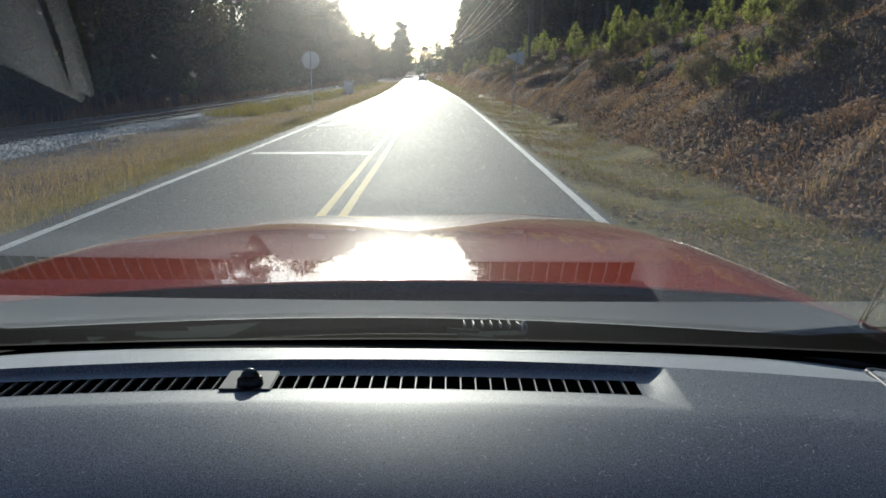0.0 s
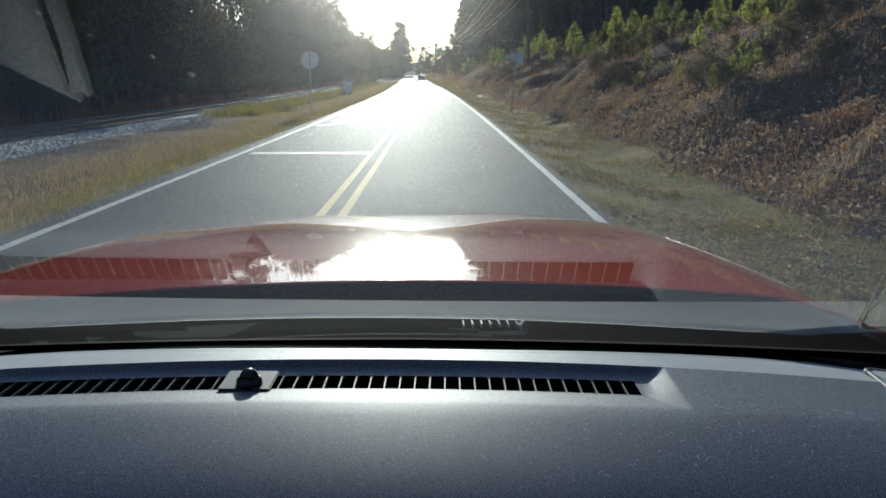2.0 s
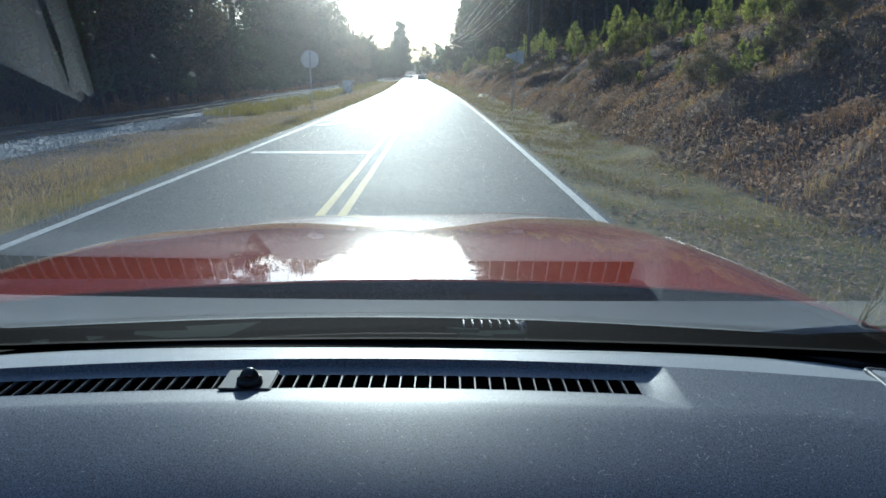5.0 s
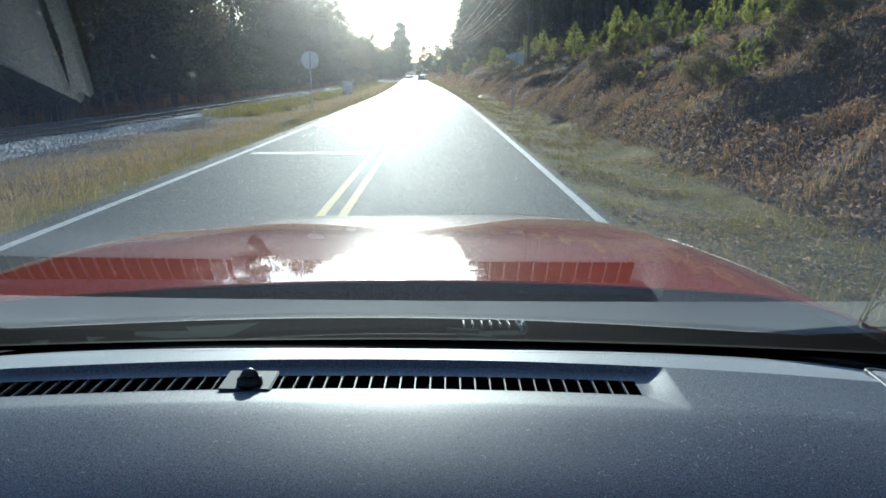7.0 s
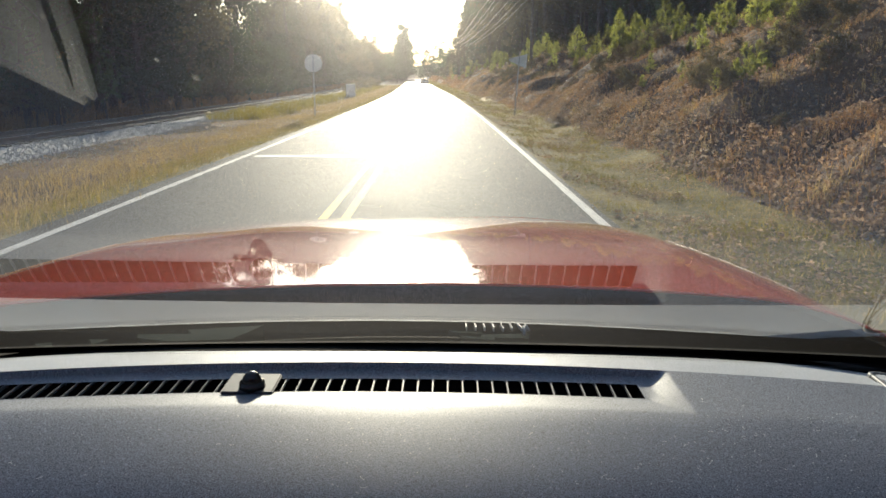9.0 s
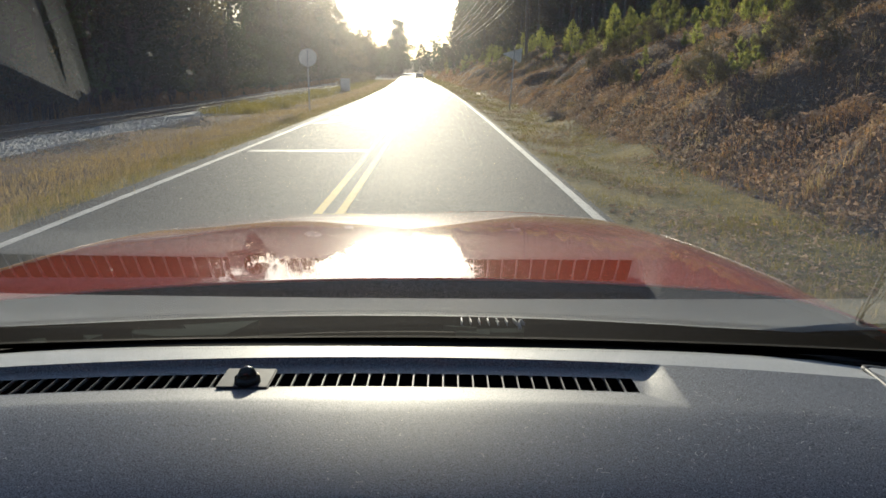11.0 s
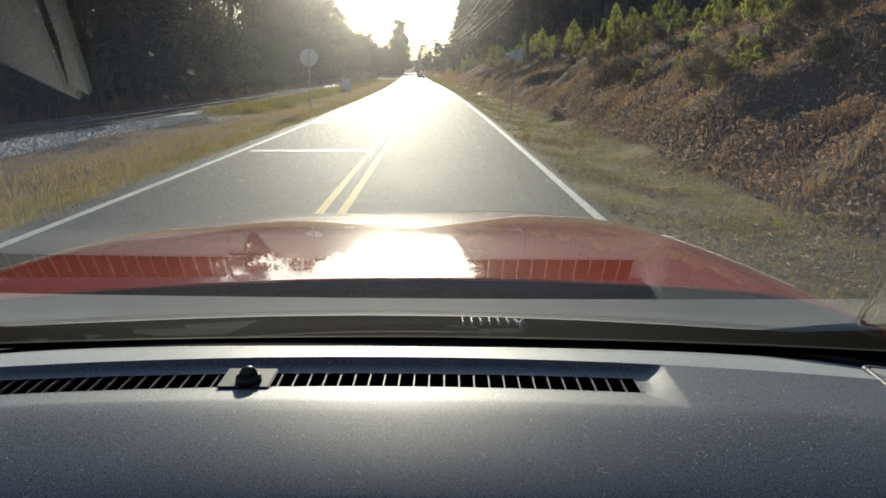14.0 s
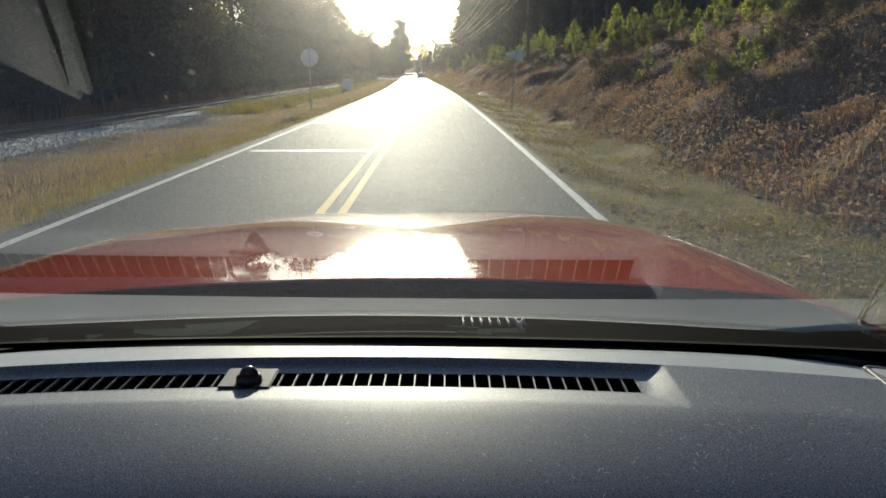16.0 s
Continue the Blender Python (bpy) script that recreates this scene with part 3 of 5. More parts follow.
tagged(mesh("brush_litter", v, f, BRUSH), "bleached scraps of brush and leaves heaped along the bank's foot", "leaves", kind="stuff")
n = 700
y, x = 5 + 60 * rng.random(n) ** 1.3, 4.5 + np.abs(rng.normal(0, 0.9, n))
v, f = pebbles(rng, np.stack([x, y, height(x, y) + 0.02], 1), rng.uniform(0.02, 0.06, n))
tagged(mesh("loose_stones", v, f, STONE), "loose pale stones and clods at the bank's foot", "stones", kind="stuff")

# ---- trees ----


def limb_paths(rng, tall, count, low, spread_out, rise):
    """Bent limbs that leave the trunk between low and the top."""
    paths = []
    for i in range(count):
        z = tall * (low + (0.96 - low) * (i + rng.random()) / count)
        a = rng.uniform(0, 6.283)
        reach = spread_out * (1.05 - 0.75 * (z / tall - low) / (1 - low)) * rng.uniform(0.6, 1.1)
        d = np.array([math.cos(a), math.sin(a), 0])
        up = np.array([0, 0, 1])
        p0 = up * z
        p1 = p0 + d * reach * 0.5 + up * reach * rise * 0.35
        p2 = p0 + d * reach + up * reach * rise * rng.uniform(0.7, 1.2) + rng.normal(0, 0.15, 3)
        paths.append((p0, p1, p2))
    return paths


def tree(name, seed, tall, girth, low, limbs, reach, rise, clumps, leaves, leaf, mat, label, bare=0):
    """One tree: a tapered, slightly crooked trunk with limbs, and a crown of leaf clumps round the limbs."""
    rng = np.random.default_rng(seed)
    top = empty(name, pose(0, 0, -500), label, "tree")
    bends = [np.array([0.012 * tall * math.sin(2.1 * k + seed), 0.012 * tall * math.cos(1.7 * k + seed), 0]) * (k > 0) for k in range(6)]
    verts, faces = tube([bends[k] + np.array([0, 0, tall * k / 5 - 0.4 * (k == 0)]) for k in range(6)], lambda t: girth * (1.12 - t) + 0.012, 8)
    paths = limb_paths(rng, tall, limbs, low, reach, rise)
    for p in paths:
        lv, lf = tube(p, lambda t: girth * 0.26 * (1.1 - t) + 0.008, 4)
        faces += [tuple(i + len(verts) for i in q) for q in lf]
        verts += lv
        for _ in range(bare):
            s = rng.random() * 0.7 + 0.3
            a = p[1] * (1 - s) + p[2] * s
            b = a + rng.normal(0, 0.35, 3) * reach * 0.4 + np.array([0, 0, 0.25 * reach])
            lv, lf = tube((a, (a + b) / 2 + rng.normal(0, 0.06, 3), b), lambda t: girth * 0.1 * (1.1 - t) + 0.006, 3)
            faces += [tuple(i + len(verts) for i in q) for q in lf]
            verts += lv
    mesh("trunk", verts, faces, BARK, top, smooth=True)
    at = []
    for k in range(clumps):
        p = paths[k % len(paths)]
        s = rng.uniform(0.35, 1.05)
        at.append((p[1] * (1 - s) + p[2] * s)[None] + rng.normal(0, 1, (leaves, 3)) * np.array([0.17, 0.17, 0.11]) * reach * rng.uniform(0.6, 1.3))
    at = np.concatenate(at)
    v, f = flakes(rng, at, leaf * rng.uniform(0.6, 1.3, len(at)))
    mesh("crown", v, f, mat, top)
    return top


def young_pine(seed, tall):
    """A bushy young pine: whorls of shoots, each a brush of long needles."""
    rng = np.random.default_rng(seed)
    top = empty("young_pine", pose(0, 0, -500), "bushy bright green young pine on the bank", "tree")
    verts, faces = tube([(0, 0, -0.1), (0.02, 0.01, tall * 0.5), (0, 0.02, tall * 0.96)], lambda t: 0.028 * (1.1 - t) + 0.004, 6)
    base, length, way = [], [], []
    for k in range(int(20 + tall * 13)):
        z = tall * (0.06 + 0.92 * rng.random() ** 1.5)
        a = rng.uniform(0, 6.283)
        r = 0.27 * tall * (1.02 - z / tall) * rng.uniform(0.5, 1.1) + 0.04
        d = np.array([math.cos(a), math.sin(a), 1.25])
        p0, p1 = np.array([0, 0, z * 0.92]), np.array([0, 0, z * 0.92]) + d * r
        lv, lf = tube((p0, (p0 + p1) / 2 - np.array([0, 0, 0.03]), p1), 0.007, 3)
        faces += [tuple(i + len(verts) for i in q) for q in lf]
        verts += lv
        for _ in range(3):
            s = rng.uniform(0.45, 1.05)
            c = p0 * (1 - s) + p1 * s
            m = 9
            base.append(np.repeat(c[None], m, 0) + rng.normal(0, 0.015, (m, 3)))
            dirs = rng.normal(0, 0.75, (m, 3)) + np.array([d[0] * 0.5, d[1] * 0.5, 1.3])
            way.append(dirs / np.linalg.norm(dirs, axis=1)[:, None])
            length.append(rng.uniform(0.12, 0.24, m))
    mesh("stem", verts, faces, BARK, top)
    base, way, length = np.concatenate(base), np.concatenate(way), np.concatenate(length)
    side = np.cross(way, rng.normal(size=way.shape))
    side *= 0.0135 / (np.linalg.norm(side, axis=1)[:, None] + 1e-9)
    v = np.stack([base - side, base + side, base + way * length[:, None]], 1).reshape(-1, 3)
    mesh("needles", v, np.arange(len(v)).reshape(-1, 3).tolist(), NEEDLE, top)
    return top


def put(kind, x, y, size=1.0, group=""):
    """A copy of one of the tree kinds, on the ground."""
    xw = x + float(bend(y))
    o = copy_thing(random.choice(kind), pose(xw, y, float(height(xw, y)), random.uniform(-3, 3), random.uniform(-3, 3), random.uniform(0, 360)))
    o.matrix_basis = o.matrix_basis @ Matrix.Diagonal((size, size, size * random.uniform(0.92, 1.1), 1))
    if group:
        o["group"] = group
    return o


def drop(kinds):
    for top in kinds:
        for o in [*top.children_recursive, top]:
            bpy.data.objects.remove(o)


tall_pines = [tree("pine_tree", 30 + i, 19 + i, 0.20, 0.34, 34, 3.0, 0.35, 70, 34, 0.40, PINE, "tall dark pine in the woods on the hillside") for i in range(3)]
leafy = [tree("broadleaf_tree", 40 + i, 11 + 2 * i, 0.17, 0.22, 26, 3.2, 0.8, 64, 36, 0.34, LEAF, "brown-leaved tree in late autumn at the wood's edge", 2) for i in range(3)]
cedars = [tree("cedar_tree", 50 + i, 7.5 + i, 0.14, 0.05, 42, 2.3, 0.45, 90, 36, 0.30, PINE, "dense dark evergreen beside the railway") for i in range(3)]
bare = [tree("bare_tree", 60 + i, 12 + 2 * i, 0.15, 0.3, 22, 2.8, 1.1, 14, 12, 0.26, LEAF, "nearly bare tree with thin branches", 6) for i in range(2)]
bushes = [tree("bush", 70 + i, 2.0 + 0.5 * i, 0.04, 0.05, 16, 1.2, 0.9, 40, 30, 0.15, LEAF, "tangled brown bush among dead weeds", 3) for i in range(2)]
young = [young_pine(80 + i, 0.9 + 0.33 * i) for i in range(5)]

random.seed(5)
# woods beyond the railway
y = 6.0
while y < 420:
    step = 2.6 + y / 55
    for row, x in enumerate((-18.2, -21.2, -25.0)):
        xx, yy = x + random.uniform(-1.2, 1.2), y + random.uniform(-1, 1) * step
        kind = (cedars, leafy, bare, cedars, leafy)[random.randrange(5)] if row else (cedars, leafy, bushes, cedars)[random.randrange(4)]
        if 68 < y < 92:
            kind = cedars if row < 2 else bare
        size = random.uniform(0.75, 1.1) * (1.45 if y < 70 else 0.75 if y < 92 else 0.9 if y < 112 else 1.4 if y < 200 else 1.2)
        put(kind, xx, yy, size, "woods beyond the railway")
    y += step
for y in np.arange(95, 175, 5.5):
    put(bushes, random.uniform(-10.8, -9.4), y + random.uniform(-2, 2), random.uniform(0.45, 0.8), "brush beside the railway")
for y in np.arange(175, 400, 9):
    put(leafy + cedars, random.uniform(-15.5, -11), y, random.uniform(0.7, 1.0), "woods beyond the railway")
for dx, dy, s in ((0, 0, 2.4), (1.2, 3, 2.1), (-1.3, 2, 2.2), (0.3, 6, 2.5)):
    put([cedars[2]], -17.4 + dx - float(bend(330 + dy)), 330 + dy, s, "trees beyond the bend")
for i in range(46):
    y = random.uniform(300, 430)
    put(cedars + leafy, random.uniform(-75, 22) - float(bend(y)), y, random.uniform(0.7, 1.0), "trees beyond the bend")
for i in range(60):
    y = random.uniform(235, 340)
    put(bushes + cedars[:1], random.choice((random.uniform(4.5, 16), random.uniform(-14, -6))), y, random.uniform(0.7, 1.2), "trees beyond the bend")
for i in range(24):
    put(bare, random.uniform(-24, -18), random.uniform(75, 160), random.uniform(0.9, 1.4), "woods beyond the railway")
# woods on the hillside
y = 2.0
while y < 262:
    step = 2.9 + y / 50
    for row, x in enumerate((14.2, 17.5, 21.5, 26.5)):
        kind = (tall_pines, tall_pines, bare, leafy)[random.randrange(4)]
        put(kind, x + random.uniform(-1.3, 1.3), y + random.uniform(-1, 1) * step, random.uniform(0.85, 1.15) * (1.0 + 0.25 * (90 < y < 260)), "woods on the hillside")
    if random.random() < 0.8:
        put(leafy + cedars, 18 + random.uniform(-3, 6), y, random.uniform(0.5, 0.8), "woods on the hillside")
    y += step
for i in range(80):
    y = 32 + 190 * random.random()
    put(leafy + cedars, random.uniform(12.8, 17.5), y, random.uniform(0.45, 0.85), "woods on the hillside")
for dx, y in ((-0.9, 147), (0.6, 152), (1.6, 146), (-0.2, 157)):
    put(leafy + cedars, 7.4 + dx, y, random.uniform(0.6, 0.8), "woods on the hillside")
# young pines along the top of the bank
for i in range(190):
    y = 22 + 120 * random.random() ** 1.2
    put(young, random.choice((8.6, 9.4, 10.2, 11.0)) + random.uniform(-0.8, 1.1), y, random.uniform(0.4, 0.95), "young pines on the bank")
for x, y, s in ((6.3, 16.3, 0.5), (6.8, 16.9, 0.75), (6.95, 16.6, 0.85), (7.3, 17.2, 0.9), (7.4, 17.8, 0.7), (8.0, 18.3, 0.5), (8.5, 18.6, 0.75), (8.8, 18.8, 0.8), (9.1, 19.2, 0.8),
                (5.95, 16.4, 0.4), (6.4, 23.9, 0.55), (6.8, 24.6, 0.5), (7.1, 22.3, 0.5), (6.7, 21.0, 0.35), (9.9, 28, 0.7), (9.6, 26.4, 0.6), (9.4, 13.5, 0.8), (10.2, 14.6, 0.9)):
    put(young, x, y, 0.72 * s, "young pines on the bank")
for i in range(70):
    put(bushes + young, random.uniform(5.5, 13), random.uniform(115, 300), random.uniform(0.8, 1.5), "brush on the bank")
for i in range(150):
    put(bushes, random.uniform(5.6, 12.5), 7 + 80 * random.random() ** 1.3, random.uniform(0.12, 0.42), "brush on the bank")
# woods along the road already driven
for i in range(110):
    y = -8 - 4.2 * i * 0.62
    put((leafy, bare, tall_pines, cedars)[i % 4], random.uniform(-24, -15) - 4 * (y > -40), y, random.uniform(0.75, 1.1), "woods behind the crossing")
    put((tall_pines, leafy, cedars, bare)[i % 4], random.uniform(19, 28), y, random.uniform(0.75, 1.1), "woods behind the crossing")
    if y < -205:
        put((bare, leafy)[i % 2], random.uniform(-13, -9), y, random.uniform(0.8, 1.1), "woods behind the crossing")
drop(tall_pines + leafy + cedars + bare + bushes + young)
# thick woods behind the first rows
for name, label, x0, x1, tall, count, mat, seed in (("hillside_woods", "dark thick woods filling the hillside", 30, 37, 26, 26000, PINE, 33),
                                                    ("lineside_woods", "dark thick woods beyond the railway", -36, -29, 9.5, 15000, LEAF, 34)):
    rng = np.random.default_rng(seed)
    y = -30 + 300 * rng.random(count) ** 1.2
    x = rng.uniform(x0, x1, count) + bend(y)
    v, f = flakes(rng, np.stack([x, y, height(x, y) + tall * (0.8 + 0.2 * np.sin(y / 7)) * rng.random(count)], 1), rng.uniform(0.9, 1.9, count))
    tagged(mesh(name, v, f, mat), label, "woods", kind="stuff")
# woods that close the distance
rng = np.random.default_rng(31)
n = 36000
a = rng.uniform(-0.45, 0.45, n)
far = 640 + 60 * rng.random(n)
x, y = np.sin(a) * far, np.cos(a) * far
top = 20 + 3 * np.sin(a * 40) + 3 * np.sin(a * 113 + 1)
v, f = flakes(rng, np.stack([x, y, height(x, y) + top * rng.random(n) ** 0.8], 1), rng.uniform(0.9, 1.7, n))
tagged(mesh("distant_woods", v, f, PINE), "hazy wooded hills closing the road's end", "woods", kind="stuff")

# fallen branches on the bank
for i, (x, y, turn, long) in enumerate(((8.6, 11.5, 20, 1.6), (7.4, 18, 70, 1.2), (8.1, 9.2, 140, 1.4), (6.2, 24, 15, 1.0), (9.2, 16, 100, 1.5))):
    rng = np.random.default_rng(90 + i)
    d = np.array([math.cos(radians(turn)), math.sin(radians(turn)), 0.0])
    pts = [np.array([x, y, 0]) + d * long * s + rng.normal(0, 0.05, 3) for s in (0, 0.35, 0.7, 1)]
    pts = [(p[0], p[1], float(height(p[0], p[1])) + 0.05 + 0.1 * k) for k, p in enumerate(pts)]
    v, f = tube(pts, lambda t: 0.03 * (1.15 - t), 6)
    tagged(mesh("fallen_branch", v, f, POLE_WOOD, smooth=True), "bleached fallen branch lying on the bank", "branch", "fallen branches")

# ---- signs, poles and wires ----


def sign_post(name, label, m, tall, shape):
    top = empty(name, m, label, "road sign")
    post = bmesh.new()
    box((0.05, 0.006, tall + 0.3), (0, 0, tall / 2 - 0.15), bm=post)
    for s in (-1, 1):
        box((0.008, 0.03, tall + 0.3), (s * 0.026, 0.012, tall / 2 - 0.15), bm=post)
    part("post", post, GALVANISED, top, "ribbed steel post")
    bm = bmesh.new()
    if shape == "round":
        bmesh.ops.create_cone(bm, cap_ends=True, segments=40, radius1=0.43, radius2=0.43, depth=0.004, matrix=pose(0, 0.032, tall - 0.42, 90))
    else:
        vs = [bm.verts.new(p) for p in ((0.36, 0, tall - 0.06), (0.36, 0, tall - 0.76), (-0.52, 0, tall - 0.36), (-0.52, 0, tall - 0.43))]
        face = bm.faces.new((vs[0], vs[2], vs[3], vs[1]))
        for v in bmesh.ops.extrude_face_region(bm, geom=[face])["geom"]:
            if isinstance(v, bmesh.types.BMVert):
                v.co.y += 0.004
    plate = part("plate", bm, SIGN_BACK, top, "bare grey back of the plate")
    plate.location.y = 0.03
    for z in (tall - 0.2, tall - 0.65):
        bolt = part("bolt", rod(0.009, 0.009, (0, -0.012, z), (0, 0.0, z), 8), GALVANISED, top)
    return top


sign_post("warning_sign", "back of a round metal warning sign on a post", pose(-6.35, 37, float(height(-6.35, 37)), 0, 0, 4), 3.0, "round")
sign_post("pennant_sign", "back of a pennant-shaped metal sign on a leaning post", pose(3.5, 37, float(height(3.5, 37)), 1, 4, -6), 3.05, "pennant")


def utility_pole(x, y, tall, lean=0.0):
    top = empty("utility_pole", pose(x, y, float(height(x, y)), 0, lean, 0), "weathered wooden utility pole on the bank", "utility pole", "utility poles")
    part("pole", rod(0.15, 0.10, (0, 0, -0.6), (0, 0, tall), 14), POLE_WOOD, top)
    part("crossarm", box((4.1, 0.10, 0.12), (0, -0.14, tall - 0.5), 0.01), POLE_WOOD, top)
    for k in (-1.9, -1.25, -0.45, 0.45, 1.25, 1.9):
        part("insulator", rod(0.035, 0.05, (k, -0.14, tall - 0.44), (k, -0.14, tall - 0.30), 10), GALVANISED, top)
    return top


# poles: across, along, height of the crossarm over the road
poles = [(6.4, -110, 10.4), (6.3, 2, 10.6), (7.9, 62, 10.4), (6.9, 150, 8.0), (7.4, 215, 9.5), (7.0, 280, 11.0), (7.0, 340, 12.0)]
poles = [(x + float(bend(y)), y, z) for x, y, z in poles]
for x, y, z in poles:
    utility_pole(x, y, z + 0.4 - float(height(x, y)))
for dx, dz, sag in ((-1.9, -0.1, 1.7), (-1.25, -0.1, 2.0), (-0.45, 0.2, 1.9), (0.45, 0.2, 2.1), (1.25, -0.1, 2.0), (1.9, -0.1, 2.2)):
    wires = empty("overhead_wire", pose(0, 0, 0), "long sagging overhead wire between the poles", "wire", "overhead wires")
    for (x0, y0, z0), (x1, y1, z1) in zip(poles, poles[1:]):
        far = (y1 - y0) / 138
        a, b = np.array([x0 + dx, y0 - 0.14, z0 + dz]), np.array([x1 + dx, y1 - 0.14, z1 + dz])
        pts = [a * (1 - s) + b * s - np.array([0, 0, sag * far * far * 4 * s * (1 - s)]) for s in np.linspace(0, 1, 24)]
        v, f = tube(pts, (lambda t: 0.006) if y0 < 10 else (lambda t: 0.012 + 0.012 * t) if y0 < 70 else 0.024, 5)
        mesh("span", v, f, WIRE, wires)
# utility cabinet beside the road
cab = empty("utility_cabinet", pose(-9.6, 78, float(height(-9.6, 78)), 0, 0, 6), "pale grey metal utility cabinet beside the road", "cabinet")
part("body", box((0.95, 0.6, 1.25), (0, 0, 0.66), 0.02), CABINET, cab)
part("lid", box((1.03, 0.68, 0.06), (0, 0, 1.31), 0.015), CABINET, cab)
part("plinth", box((1.05, 0.7, 0.16), (0, 0, 0.0), 0.01), STONE, cab, "concrete base")
for s in (-0.23, 0.23):
    door = part("door", box((0.43, 0.02, 1.1), (s, -0.307, 0.68), 0.004), CABINET, cab)
    part("handle", box((0.02, 0.03, 0.14), (s * 0.25, -0.33, 0.7), 0.004), GALVANISED, door)


# the level crossing: signal, guardrail and the white signal house
signal = empty("crossing_signal", pose(3.9, -117, float(height(3.9, -117))), "railway crossing signal with dark lamps and a blue panel", "railway signal")
part("mast", rod(0.07, 0.06, (0, 0, -0.3), (0, 0, 4.2), 14), GALVANISED, signal, "grey steel mast")
part("base", box((0.5, 0.5, 0.3), (0, 0, 0.05), 0.03), STONE, signal, "concrete base")
part("panel", box((0.36, 0.02, 0.46), (0, -0.085, 2.15), 0.005), SIGN_BLUE, signal, "small blue panel")
for s in (-1, 1):
    back = part("lamp_hood", rod(0.30, 0.30, (s * 0.42, -0.10, 3.1), (s * 0.42, -0.12, 3.1), 24), RUBBER, signal, "round black backing")
    part("lens", rod(0.14, 0.13, (s * 0.42, -0.125, 3.1), (s * 0.42, -0.16, 3.1), 20), TAIL_RED, back, "unlit red lens")
    part("blade", box((1.25, 0.02, 0.22), (0, -0.10 - 0.012 * s, 3.75), 0.004, (0, s * 45, 0)), SIGN_BACK, signal, "white crossbuck blade")
part("lamp_bar", rod(0.03, 0.03, (-0.42, -0.05, 3.1), (0.42, -0.05, 3.1), 10), GALVANISED, signal)
rail_top = empty("guardrail", pose(0, 0, 0), "weathered pale steel guardrail beside the embankment", "guardrail")
w_prof = [(0.0, 0.45), (-0.08, 0.48), (-0.08, 0.53), (0.0, 0.58), (0.0, 0.62), (-0.08, 0.67), (-0.08, 0.72), (0.0, 0.76)]
for i in range(12):
    y0, y1 = -119.0 - 3.8 * i, -119.0 - 3.8 * (i + 1)
    vs = [(3.2 + px + 0.004 * (i % 2), y, z - 0.08) for y in (y0, y1 - 0.15) for px, z in w_prof]
    mesh("beam", vs, grid_faces(2, 8), SIGN_BACK, rail_top, smooth=False)
    part("post", box((0.12, 0.15, 1.1), (3.32, y0 - 0.1, 0.15), 0.008), POLE_WOOD, rail_top, "wooden post")
house = empty("signal_house", pose(9.2, -88, float(height(9.2, -88)), 0, 0, 8), "white painted metal signal house beside the crossing", "cabinet")
part("body", box((1.3, 1.0, 2.1), (0, 0, 1.2), 0.02), CABINET, house)
part("roof", box((1.42, 1.12, 0.08), (0, 0, 2.28), 0.02), CABINET, house)
part("plinth", box((1.5, 1.2, 0.3), (0, 0, 0.05), 0.02), STONE, house, "concrete base")
house_door = part("door", box((0.6, 0.02, 1.8), (-0.2, -0.512, 1.2), 0.005), CABINET, house)
part("handle", box((0.03, 0.04, 0.16), (0.03, -0.54, 1.2), 0.005), GALVANISED, house_door)
part("notice", box((0.2, 0.01, 0.2), (0.38, -0.508, 1.75)), LINE_YELLOW, house, "small yellow notice")


advance = empty("railway_warning_sign", pose(4.3 + float(bend(-222)), -222, float(height(4.3 + float(bend(-222)), -222)), 0, 0, 4), "round yellow railway warning sign with a black cross", "road sign")
part("post", box((0.06, 0.04, 2.9), (0, 0, 1.2), 0.006), GALVANISED, advance, "steel post")
disc = part("plate", rod(0.45, 0.45, (0, -0.030, 2.3), (0, -0.036, 2.3), 40), LINE_YELLOW, advance, "round yellow plate")
for a in (45, -45):
    part("cross_bar", box((0.11, 0.003, 0.84), (0, -0.038 - 0.002 * (a > 0), 2.3), 0.0, (0, a, 0)), RUBBER, disc, "black bar of the cross")
for side in (-1, 1):
    lettering("R", "letter", 0.26, (side * 0.27, -0.039, 2.3), (90, 0, 0), (0.8, 1.0), RUBBER, disc)
rng = np.random.default_rng(77)
n = 9000
y = -205 - 90 * rng.random(n)
x = 4.2 + 9 * rng.random(n) + bend(y)
v, f = flakes(rng, np.stack([x, y, height(x, y) + 0.03 + 0.05 * rng.random(n)], 1), rng.uniform(0.06, 0.14, n), 0.5)
tagged(mesh("leaf_litter", v, f, LITTER), "brown leaves covering the ground under the bare trees", "leaves", kind="stuff")


